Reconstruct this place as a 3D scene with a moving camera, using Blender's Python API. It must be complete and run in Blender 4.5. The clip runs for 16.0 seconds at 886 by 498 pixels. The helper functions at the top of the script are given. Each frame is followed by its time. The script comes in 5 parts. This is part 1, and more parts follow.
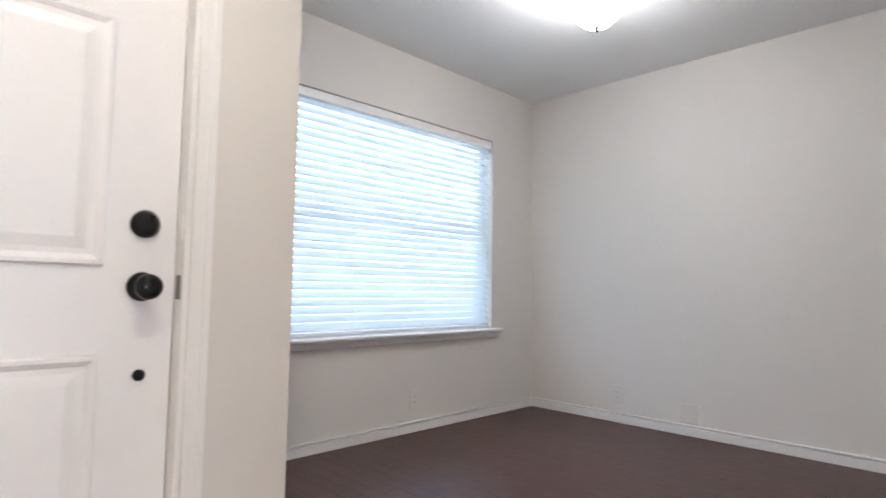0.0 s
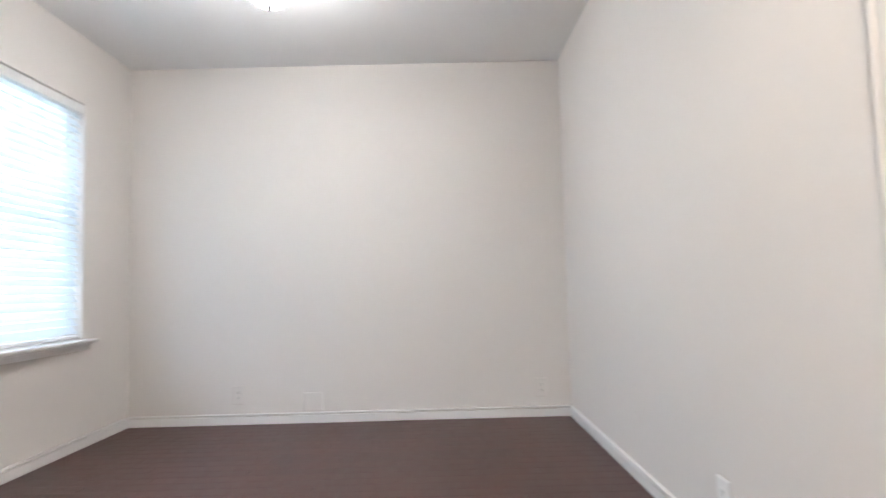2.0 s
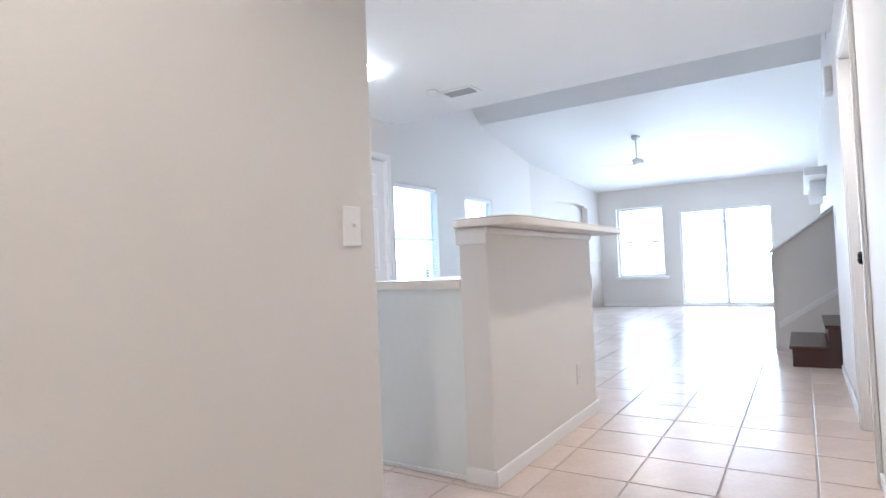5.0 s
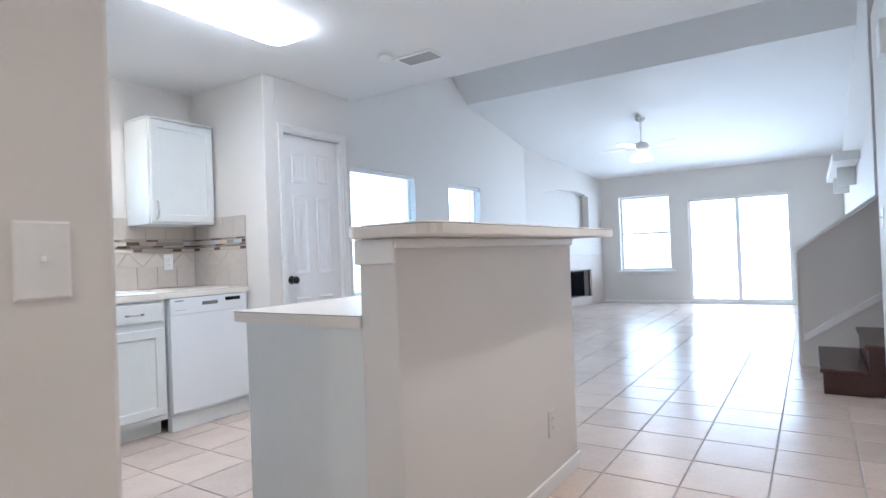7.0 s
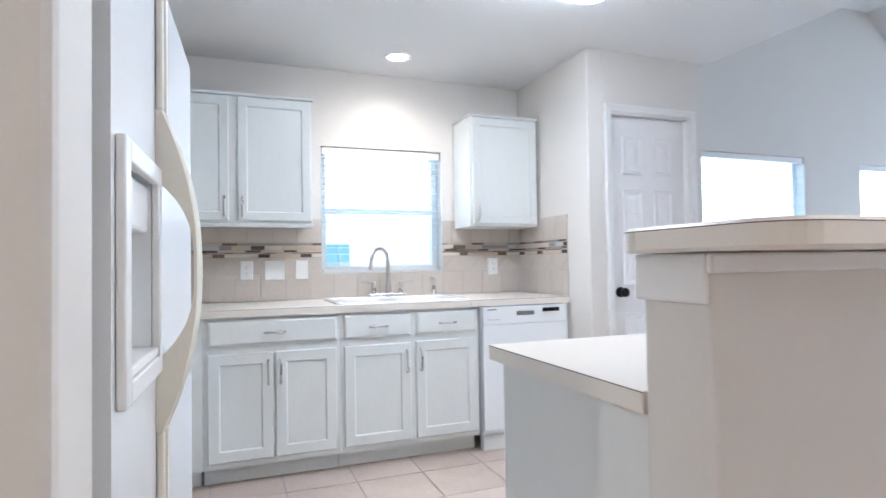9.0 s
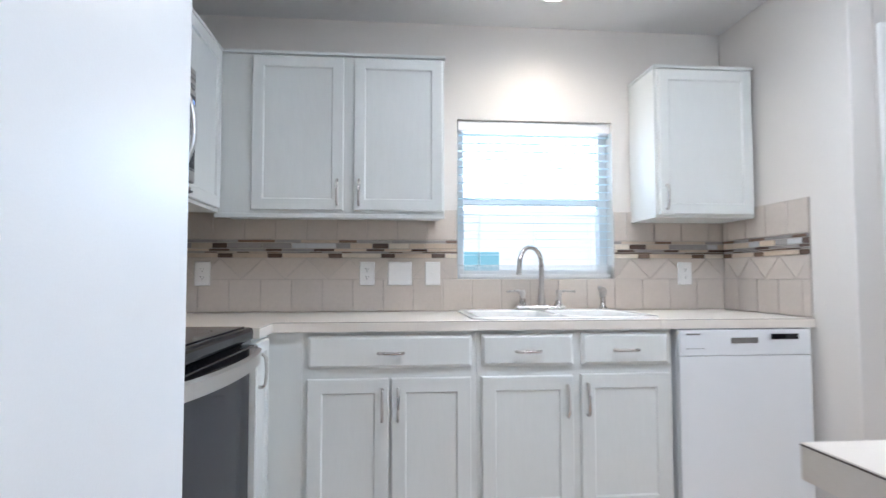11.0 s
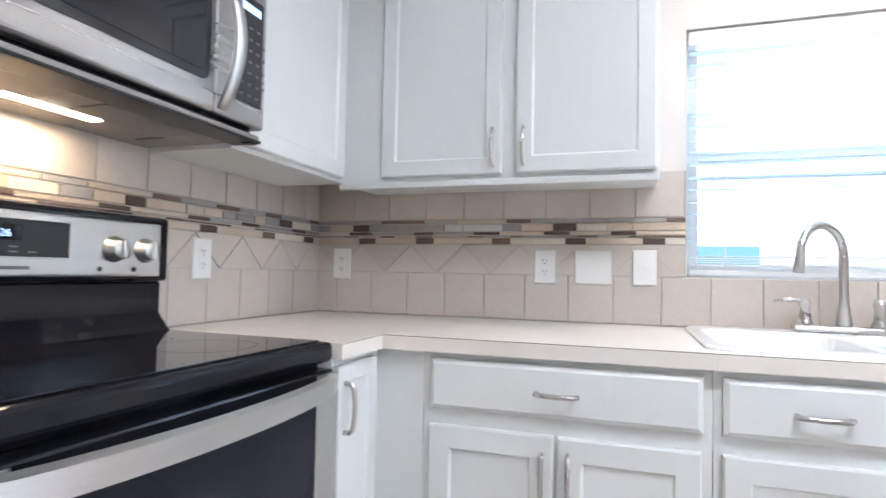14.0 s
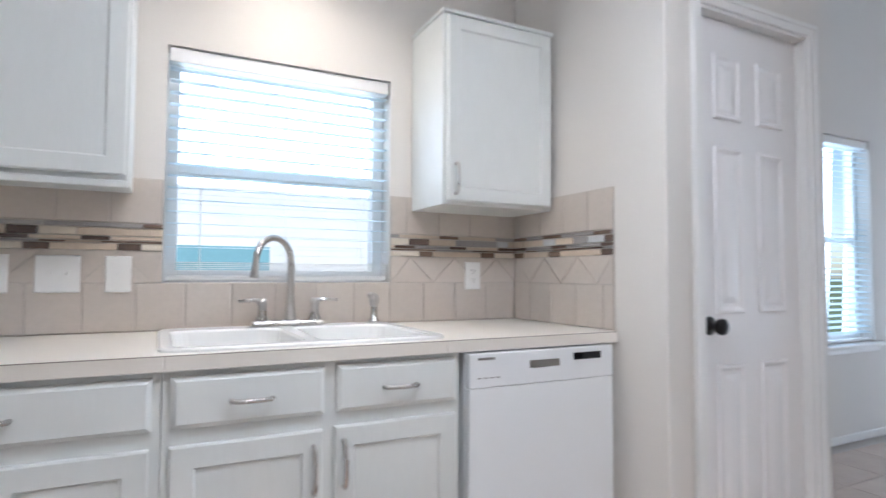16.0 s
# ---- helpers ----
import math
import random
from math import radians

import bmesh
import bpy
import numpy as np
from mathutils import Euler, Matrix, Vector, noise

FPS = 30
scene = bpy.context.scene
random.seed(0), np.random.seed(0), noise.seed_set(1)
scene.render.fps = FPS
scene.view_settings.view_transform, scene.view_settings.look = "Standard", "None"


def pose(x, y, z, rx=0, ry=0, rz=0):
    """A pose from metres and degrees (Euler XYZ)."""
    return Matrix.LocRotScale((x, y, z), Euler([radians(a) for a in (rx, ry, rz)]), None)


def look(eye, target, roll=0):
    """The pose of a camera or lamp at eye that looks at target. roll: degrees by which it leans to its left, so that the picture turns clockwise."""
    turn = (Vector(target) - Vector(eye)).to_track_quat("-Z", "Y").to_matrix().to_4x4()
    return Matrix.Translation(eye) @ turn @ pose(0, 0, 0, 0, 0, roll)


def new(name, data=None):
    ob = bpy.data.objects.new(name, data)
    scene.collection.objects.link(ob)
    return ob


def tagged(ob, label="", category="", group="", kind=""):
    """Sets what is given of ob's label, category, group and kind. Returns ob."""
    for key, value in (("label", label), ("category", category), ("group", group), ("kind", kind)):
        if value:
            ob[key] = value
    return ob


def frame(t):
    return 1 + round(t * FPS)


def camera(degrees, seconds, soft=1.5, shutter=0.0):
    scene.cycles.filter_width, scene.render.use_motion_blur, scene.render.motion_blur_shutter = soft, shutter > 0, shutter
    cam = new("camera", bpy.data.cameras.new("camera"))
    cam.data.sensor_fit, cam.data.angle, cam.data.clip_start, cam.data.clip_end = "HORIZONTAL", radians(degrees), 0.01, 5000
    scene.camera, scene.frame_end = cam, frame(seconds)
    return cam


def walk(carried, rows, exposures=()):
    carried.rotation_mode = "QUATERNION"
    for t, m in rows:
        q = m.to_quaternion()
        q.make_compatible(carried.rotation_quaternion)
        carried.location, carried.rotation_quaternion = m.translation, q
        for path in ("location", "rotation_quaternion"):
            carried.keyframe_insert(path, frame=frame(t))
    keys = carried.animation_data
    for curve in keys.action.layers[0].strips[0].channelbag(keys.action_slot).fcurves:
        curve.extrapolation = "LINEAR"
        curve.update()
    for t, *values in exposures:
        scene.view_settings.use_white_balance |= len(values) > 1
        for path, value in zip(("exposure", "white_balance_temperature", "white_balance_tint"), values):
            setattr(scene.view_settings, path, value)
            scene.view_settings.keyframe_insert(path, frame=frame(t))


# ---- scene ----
cam = camera(76.4, 16.0, 1.5, 0.4)
PATH = [
    (0, (-0.575, -3.876, 0.89), (-1.992, -2.472, 1.034), 0.9),
    (0.5, (-0.763, -3.796, 0.862), (-1.919, -2.171, 1.013), 0.3),
    (1, (-0.948, -3.767, 0.853), (-1.687, -1.914, 0.989), -0.5),
    (1.5, (-1.08, -3.859, 0.849), (-1.514, -1.911, 0.983), -1.3),
    (2, (-1.177, -3.999, 0.859), (-1.164, -2.004, 0.997), -1.5),
    (2.5, (-1.295, -4.091, 0.899), (-0.722, -2.179, 1.01), -2.2),
    (3, (-1.374, -4.183, 0.927), (-0.362, -2.46, 1.009), -2.8),
    (3.5, (-1.336, -4.234, 0.938), (-0.016, -2.733, 0.999), -2.7),
    (4, (-1.144, -4.242, 0.945), (0.39, -2.962, 1.021), -2.6),
    (4.5, (-0.927, -4.296, 0.957), (0.755, -3.216, 1.035), -2.5),
    (7, (0.195, -4.144, 1.097), (1.867, -3.048, 1.113), -2.2),
    (7.5, (0.396, -4.035, 1.14), (1.902, -2.719, 1.159), -1.8),
    (8, (0.559, -3.952, 1.156), (1.850, -2.424, 1.184), -1.7),
    (8.5, (0.719, -3.89, 1.155), (1.694, -2.144, 1.197), -1.3),
    (9, (0.847, -3.754, 1.14), (1.553, -1.884, 1.189), -0.9),
    (11.5, (1.070, -2.723, 1.086), (1.054, -0.725, 1.185), 0.1),
    (12, (1.084, -2.532, 1.079), (0.769, -0.559, 1.173), 0.3),
    (12.5, (1.176, -2.394, 1.091), (0.578, -0.487, 1.176), 0.7),
    (13, (1.218, -2.328, 1.093), (0.573, -0.436, 1.179), 0.9),
    (13.5, (1.197, -2.222, 1.096), (0.538, -0.335, 1.179), 1.0),
    (14, (1.232, -2.055, 1.083), (0.600, -0.159, 1.165), 1.1),
    (14.5, (1.262, -1.965, 1.072), (1.023, 0.019, 1.151), 1.1),
    (15, (1.325, -1.977, 1.098), (1.446, 0.018, 1.17), 0.7),
    (15.5, (1.394, -2.08, 1.113), (1.953, -0.162, 1.195), 0.5),
    (16, (1.396, -2.196, 1.115), (2.298, -0.413, 1.205), 0.3),
]
walk(cam, [(t, look(eye, target, roll)) for t, eye, target, roll in PATH],
     [(0, 0.94, 5900, 10), (2.0, 1.38, 6000, 10), (3.5, 1.22, 5800, 11), (4.5, 0.94, 5600, 11), (7, 0.43, 5550, 10), (8, 0.27, 5570, 11), (9, 0.60, 5600, 10), (11.5, 0.27, 5700, 10), (12.5, 0.24, 5680, 11), (14, 0.74, 5780, 12), (15, 0.25, 5750, 11), (16, 0.17, 5850, 12)])

# ---- light ----
world = bpy.data.worlds.new("sky")
scene.world = world
world.use_nodes = True
wn = world.node_tree.nodes
sky = wn.new("ShaderNodeTexSky")
sky.sky_type, sky.sun_disc = "NISHITA", False
sky.sun_elevation, sky.sun_rotation = radians(50), radians(200)
world.node_tree.links.new(sky.outputs["Color"], wn["Background"].inputs["Color"])
wn["Background"].inputs["Strength"].default_value = 0.15


def lamp(name, kind, m, power, color=(1, 1, 1), size=0.1, size_y=None, spread=180, blend=0.3):
    data = bpy.data.lights.new(name, kind)
    data.energy, data.color = power, color
    if kind == "AREA":
        data.shape = "RECTANGLE" if size_y else "DISK"
        data.size = size
        if size_y:
            data.size_y = size_y
        data.spread = radians(spread)
    elif kind == "SPOT":
        data.shadow_soft_size, data.spot_size, data.spot_blend = size, radians(spread), blend
    elif kind == "SUN":
        data.angle = size
    else:
        data.shadow_soft_size = size
    ob = new(name, data)
    ob.matrix_world = m
    return ob


DAY = (0.76, 0.88, 1.0)
SHADE = (0.72, 0.86, 1.0)
WARM = (1.0, 0.86, 0.70)
lamp("sun", "SUN", look((0, -12, 16), (0, 0, 0)), 4.0, (1, 0.95, 0.88), radians(0.5))
# daylight in the window openings
lamp("daylight_study", "AREA", look((-3.80, -1.67, 1.35), (0, -1.67, 1.25)), 37, DAY, 3.0, 2.4)
lamp("daylight_kitchen", "AREA", look((1.83, 0.45, 1.95), (1.83, -2.0, 1.55)), 22, DAY, 1.8, 0.9)
lamp("daylight_dining", "AREA", look((5.38, 0.5, 1.4), (5.38, -4, 1.2)), 40, SHADE, 1.9, 1.9)
lamp("daylight_living", "AREA", look((7.3, 0.5, 1.4), (7.3, -4, 1.2)), 32, SHADE, 1.5, 1.9)
lamp("daylight_east", "AREA", look((11.95, -1.62, 1.3), (5, -1.62, 1.1)), 36, SHADE, 1.5, 1.9)
lamp("daylight_patio", "AREA", look((11.95, -3.2, 1.0), (5, -3.2, 0.9)), 95, SHADE, 2.2, 2.2)
# lamps of the house
lamp("bulb_sink", "SPOT", look((1.84, -0.37, 2.425), (1.84, -0.37, 0)), 31, WARM, 0.05, None, 150, 1.0)
lamp("bulb_hall", "SPOT", look((2.55, -3.77, 2.425), (2.55, -3.77, 0)), 62, WARM, 0.05, None, 150, 0.5)
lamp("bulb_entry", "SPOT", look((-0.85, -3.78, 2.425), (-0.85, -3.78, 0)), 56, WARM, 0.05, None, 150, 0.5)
lamp("tube_kitchen", "AREA", look((1.95, -1.6, 2.36), (1.95, -1.6, 0)), 2.5, (0.90, 0.96, 1.0), 1.15, 0.28)
lamp("bulb_fan", "POINT", pose(8.72, -2.1, 2.2), 5, WARM, 0.1)
lamp("bulb_microwave", "AREA", look((0.085, -1.25, 1.389), (0.03, -1.25, 0)), 1.0, (1, 0.72, 0.42), 0.16, 0.04)


# ---- materials ----
def material(name, color, rough=0.5, metal=0.0, var=0.06, scale=3.0, fine=60.0, bump=0.02, stretch=(1, 1, 1), rand=0.0, island=False, coat=0.0, spec=0.5):
    m = bpy.data.materials.new(name)
    m.use_nodes = True
    n, l = m.node_tree.nodes, m.node_tree.links
    b = n["Principled BSDF"]
    b.inputs["Metallic"].default_value = metal
    b.inputs["Coat Weight"].default_value = coat
    b.inputs["Specular IOR Level"].default_value = spec
    co, mp = n.new("ShaderNodeTexCoord"), n.new("ShaderNodeMapping")
    l.new(co.outputs["Object"], mp.inputs["Vector"])
    mp.inputs["Scale"].default_value = stretch
    big, small = n.new("ShaderNodeTexNoise"), n.new("ShaderNodeTexNoise")
    for tex, s, d in ((big, scale, 3), (small, fine, 4)):
        l.new(mp.outputs["Vector"], tex.inputs["Vector"])
        tex.inputs["Scale"].default_value, tex.inputs["Detail"].default_value = s, d
    add = n.new("ShaderNodeMath")
    add.operation = "ADD"
    l.new(big.outputs["Fac"], add.inputs[0])
    l.new(small.outputs["Fac"], add.inputs[1])
    last = add.outputs[0]
    mid = 1.0
    if rand:
        if island:
            src = n.new("ShaderNodeNewGeometry").outputs["Random Per Island"]
        else:
            src = n.new("ShaderNodeObjectInfo").outputs["Random"]
        mul = n.new("ShaderNodeMath")
        mul.operation = "MULTIPLY_ADD"
        l.new(src, mul.inputs[0])
        mul.inputs[1].default_value = rand / max(var, 0.001)
        l.new(last, mul.inputs[2])
        last = mul.outputs[0]
        mid += 0.5 * rand / max(var, 0.001)
    gain = n.new("ShaderNodeMath")
    gain.operation = "MULTIPLY_ADD"
    l.new(last, gain.inputs[0])
    gain.inputs[1].default_value = var * 2
    gain.inputs[2].default_value = 1.0 - var * 2 * mid
    hsv = n.new("ShaderNodeHueSaturation")
    hsv.inputs["Color"].default_value = (*color, 1)
    l.new(gain.outputs[0], hsv.inputs["Value"])
    l.new(hsv.outputs["Color"], b.inputs["Base Color"])
    rr = n.new("ShaderNodeMapRange")
    rr.inputs["To Min"].default_value, rr.inputs["To Max"].default_value = rough * 0.8, min(1, rough * 1.2)
    l.new(big.outputs["Fac"], rr.inputs["Value"])
    l.new(rr.outputs["Result"], b.inputs["Roughness"])
    if bump:
        bp = n.new("ShaderNodeBump")
        bp.inputs["Strength"].default_value, bp.inputs["Distance"].default_value = bump * 10, 0.002
        l.new(small.outputs["Fac"], bp.inputs["Height"])
        l.new(bp.outputs["Normal"], b.inputs["Normal"])
    return m


def glowing(name, color, strength):
    m = bpy.data.materials.new(name)
    m.use_nodes = True
    b = m.node_tree.nodes["Principled BSDF"]
    b.inputs["Base Color"].default_value = (0.85, 0.84, 0.8, 1)
    b.inputs["Emission Color"].default_value = (*color, 1)
    b.inputs["Emission Strength"].default_value = strength
    return m


def glass(name, color=(1, 1, 1), rough=0.0):
    m = bpy.data.materials.new(name)
    m.use_nodes = True
    b = m.node_tree.nodes["Principled BSDF"]
    b.inputs["Base Color"].default_value = (*color, 1)
    b.inputs["Roughness"].default_value = rough
    b.inputs["Transmission Weight"].default_value = 1.0
    b.inputs["IOR"].default_value = 1.05
    return m


def slat_material(name, through_share):
    m = material(name, (0.84, 0.86, 0.87), 0.45, var=0.02)
    n, l = m.node_tree.nodes, m.node_tree.links
    tr, mix = n.new("ShaderNodeBsdfTranslucent"), n.new("ShaderNodeMixShader")
    tr.inputs["Color"].default_value = (0.80, 0.88, 0.92, 1)
    mix.inputs["Fac"].default_value = through_share
    l.new(n["Principled BSDF"].outputs["BSDF"], mix.inputs[1])
    l.new(tr.outputs["BSDF"], mix.inputs[2])
    l.new(mix.outputs["Shader"], n["Material Output"].inputs["Surface"])
    return m


PAINT = material("wall_paint", (0.70, 0.665, 0.625), 0.62, var=0.025, scale=0.8, fine=140, bump=0.015)
CEIL = material("ceiling_paint", (0.78, 0.775, 0.765), 0.8, var=0.02, scale=0.7, fine=110, bump=0.1)
TRIM = material("trim_paint", (0.80, 0.785, 0.765), 0.4, var=0.02, scale=2, fine=90, bump=0.02)
DOORP = material("door_paint", (0.80, 0.78, 0.775), 0.35, var=0.02, scale=2, fine=70, bump=0.03)
CAB = material("cabinet_paint", (0.705, 0.718, 0.700), 0.38, var=0.025, scale=3, fine=50, bump=0.03, stretch=(1, 1, 0.25))
LAMI = material("laminate", (0.76, 0.705, 0.635), 0.33, var=0.035, scale=5, fine=220, bump=0.02)
SEAM = material("laminate_core", (0.11, 0.085, 0.07), 0.6, var=0.08, scale=8, fine=80, bump=0.0)
TILEF = material("floor_tile", (0.61, 0.50, 0.43), 0.22, var=0.09, scale=6, fine=45, bump=0.05, rand=0.07)
TILEFJ = material("floor_tile_far", (0.61, 0.50, 0.43), 0.22, var=0.09, scale=6, fine=45, bump=0.05, rand=0.07, island=True)
GROUT = material("grout", (0.42, 0.385, 0.36), 0.9, var=0.08, scale=8, fine=120, bump=0.08)
WALLGROUT = material("wall_grout", (0.50, 0.455, 0.41), 0.85, var=0.05, scale=8, fine=120, bump=0.06)
TILEW = material("wall_tile", (0.56, 0.50, 0.445), 0.3, var=0.06, scale=7, fine=60, bump=0.03, rand=0.04)
STONES = [material("mosaic_" + k, c, r, var=0.12, scale=25, fine=150, bump=0.03, rand=0.1) for k, c, r in (
    ("brown", (0.11, 0.075, 0.06), 0.12), ("umber", (0.19, 0.13, 0.095), 0.2), ("sand", (0.56, 0.46, 0.36), 0.35),
    ("cream", (0.68, 0.61, 0.51), 0.3), ("grey", (0.36, 0.34, 0.33), 0.15), ("steel", (0.60, 0.61, 0.62), 0.12))]
WOOD = material("dark_floorboard", (0.054, 0.0185, 0.0135), 0.38, var=0.22, scale=2.5, fine=38, bump=0.04, stretch=(6, 0.6, 1), rand=0.12)
TREAD = material("dark_stair_wood", (0.055, 0.022, 0.018), 0.25, var=0.15, scale=4, fine=40, bump=0.03, stretch=(1, 6, 1))
APPL = material("white_appliance", (0.80, 0.815, 0.83), 0.25, var=0.012, scale=2, fine=260, bump=0.012)
CREAM = material("yellowed_plastic", (0.76, 0.715, 0.62), 0.35, var=0.05, scale=5, fine=60, bump=0.01)
PLASTIC = material("white_plastic", (0.80, 0.79, 0.77), 0.3, var=0.02, scale=4, fine=60, bump=0.01)
STEEL = material("brushed_steel", (0.66, 0.65, 0.635), 0.32, 1.0, var=0.05, scale=3, fine=60, bump=0.03, stretch=(1, 0.06, 12))
STEELD = material("grey_steel", (0.44, 0.425, 0.41), 0.28, 1.0, var=0.05, scale=3, fine=60, bump=0.03, stretch=(1, 0.06, 12))
NICKEL = material("brushed_nickel", (0.57, 0.545, 0.52), 0.28, 1.0, var=0.05, scale=8, fine=90, bump=0.02)
BLACKE = material("black_enamel", (0.008, 0.008, 0.011), 0.10, var=0.1, scale=4, fine=50, bump=0.0, spec=0.35)
BLACKG = material("black_glass", (0.012, 0.012, 0.016), 0.04, var=0.1, scale=4, fine=50, bump=0.0)
OVENG = material("oven_glass", (0.014, 0.015, 0.024), 0.08, var=0.1, scale=4, fine=50, bump=0.0, spec=0.22)
BLACKP = material("black_plastic", (0.02, 0.02, 0.022), 0.35, var=0.1, scale=8, fine=80, bump=0.02)
BRONZE = material("black_bronze", (0.015, 0.014, 0.015), 0.28, 0.6, var=0.1, scale=20, fine=90, bump=0.01)
GREYM = material("grey_filter", (0.24, 0.23, 0.22), 0.45, 0.7, var=0.1, scale=10, fine=400, bump=0.15)
VENTM = material("vent_slat", (0.46, 0.46, 0.47), 0.5, var=0.05, scale=10, fine=80, bump=0.02)
DARK = material("dark_gap", (0.05, 0.05, 0.05), 0.8, var=0.05)
SINKM = material("white_sink", (0.84, 0.835, 0.82), 0.15, var=0.015, scale=3, fine=70, bump=0.0)
STONE = material("fireplace_tile", (0.60, 0.53, 0.47), 0.4, var=0.08, scale=5, fine=60, bump=0.05)
FIREBOX = material("firebox", (0.04, 0.045, 0.06), 0.6, var=0.15, scale=5, fine=60, bump=0.05)
SIDING = material("neighbour_siding", (0.78, 0.80, 0.81), 0.7, var=0.05, scale=2, fine=30, bump=0.05)
ROOFM = material("neighbour_roof", (0.20, 0.20, 0.21), 0.9, var=0.12, scale=4, fine=40, bump=0.2)
# the pane's teal reflection is put into a matte base colour
PANEB = material("neighbour_pane", (0.22, 0.42, 0.48), 0.5, var=0.1, scale=2, fine=20, bump=0.0, spec=0.15)
GRASS = material("lawn", (0.10, 0.13, 0.05), 0.9, var=0.2, scale=0.7, fine=14, bump=0.3)
SLAT = slat_material("blind_slat", 0.42)
THIN_SLAT = slat_material("thin_blind_slat", 0.85)
PANE = glass("window_pane")
FROST = glowing("lamp_glass", (1.0, 0.90, 0.76), 5.0)
BOWL = glowing("lamp_bowl_glass", (1.0, 0.95, 0.90), 36.0)
TUBE = glowing("tube_diffuser", (0.96, 0.98, 1.0), 14.0)
CANL = glowing("can_lens", (1.0, 0.86, 0.66), 12.0)
MWL = glowing("range_lamp_lens", (1.0, 0.80, 0.50), 7.0)
LED = glowing("clock_digits", (0.12, 0.35, 1.0), 1.4)
UNDER = material("grey_enamel", (0.27, 0.245, 0.225), 0.5, var=0.06, scale=6, fine=120, bump=0.02)


# ---- helpers of the model ----
BASES = {}


def thing(name, at, label, category, group="", kind=""):
    ob = new(name)
    ob.empty_display_size = 0.1
    ob.location = at
    BASES[ob.name] = Vector(at)
    return tagged(ob, label, category, group, kind)


def part(name, bm, mat, parent=None, label="", smooth=False):
    me = bpy.data.meshes.new(name)
    bm.normal_update()
    bm.to_mesh(me)
    bm.free()
    me.materials.append(mat)
    if smooth:
        me.polygons.foreach_set("use_smooth", [True] * len(me.polygons))
    ob = new(name, me)
    if parent is not None:
        ob.parent = parent
        if parent.parent is None and parent.data is None:
            ob.matrix_parent_inverse = Matrix.Translation(-BASES[parent.name])
    if label:
        tagged(ob, label)
    return ob


def structure(name, bm, mat, label, category, smooth=False):
    return tagged(part(name, bm, mat, None, "", smooth), label, category, "", "structure")


def box(x0, x1, y0, y1, z0, z1, bevel=0.0, bm=None, seg=2):
    own = bmesh.new()
    bmesh.ops.create_cube(own, size=1)
    bmesh.ops.transform(own, verts=own.verts, matrix=Matrix.Translation(((x0 + x1) / 2, (y0 + y1) / 2, (z0 + z1) / 2)) @ Matrix.Diagonal((abs(x1 - x0), abs(y1 - y0), abs(z1 - z0), 1)))
    if bevel:
        bmesh.ops.bevel(own, geom=list(own.edges), offset=bevel, segments=seg, profile=0.5, affect="EDGES")
    return joined(own, bm)


def joined(own, bm):
    if bm is None:
        return own
    me = bpy.data.meshes.new("tmp")
    own.to_mesh(me)
    own.free()
    bm.from_mesh(me)
    bpy.data.meshes.remove(me)
    return bm


def moved(bm, m):
    bmesh.ops.transform(bm, verts=bm.verts, matrix=m)
    if m.determinant() < 0:
        bmesh.ops.reverse_faces(bm, faces=bm.faces)
    return bm


def tube(points, r, sides=10, bm=None, flat=1.0):
    """A round bar along a line of points; r may be one radius or one for each point."""
    own = bmesh.new()
    pts = [Vector(p) for p in points]
    rs = r if isinstance(r, (list, tuple)) else [r] * len(pts)
    rings = []
    side = None
    for i, p in enumerate(pts):
        d = (pts[min(i + 1, len(pts) - 1)] - pts[max(i - 1, 0)]).normalized()
        if side is None:
            side = d.orthogonal().normalized()
        side = (side - d * side.dot(d)).normalized()
        up = d.cross(side)
        rings.append([own.verts.new(p + (side * math.cos(a) + up * math.sin(a) * flat) * rs[i]) for a in [2 * math.pi * k / sides for k in range(sides)]])
    for a, b in zip(rings, rings[1:]):
        for k in range(sides):
            own.faces.new((a[k], a[(k + 1) % sides], b[(k + 1) % sides], b[k]))
    own.faces.new(rings[0][::-1])
    own.faces.new(rings[-1])
    bmesh.ops.recalc_face_normals(own, faces=own.faces)
    return joined(own, bm)


def lathe(profile, centre, axis="Z", sides=24, bm=None):
    """A turned shape from (radius, height) pairs."""
    own = bmesh.new()
    rings = [[own.verts.new((r * math.cos(a), r * math.sin(a), h)) for a in [2 * math.pi * k / sides for k in range(sides)]] for r, h in profile]
    for a, b in zip(rings, rings[1:]):
        for k in range(sides):
            own.faces.new((a[k], a[(k + 1) % sides], b[(k + 1) % sides], b[k]))
    own.faces.new(rings[0][::-1])
    own.faces.new(rings[-1])
    bmesh.ops.recalc_face_normals(own, faces=own.faces)
    turn = {"Z": Matrix(), "X": Matrix.Rotation(radians(90), 4, "Y"), "Y": Matrix.Rotation(radians(90), 4, "X")}[axis]
    moved(own, Matrix.Translation(centre) @ turn)
    return joined(own, bm)


def lettering(text, size, m):
    """Flat raised characters, centred on m, as a mesh."""
    cu = bpy.data.curves.new("lettering", "FONT")
    cu.body, cu.size, cu.align_x, cu.extrude = text, size, "CENTER", 0.0002
    ob = bpy.data.objects.new("lettering", cu)
    me = ob.to_mesh()
    bm = bmesh.new()
    bm.from_mesh(me)
    ob.to_mesh_clear()
    bpy.data.objects.remove(ob)
    bpy.data.curves.remove(cu)
    return moved(bm, m)


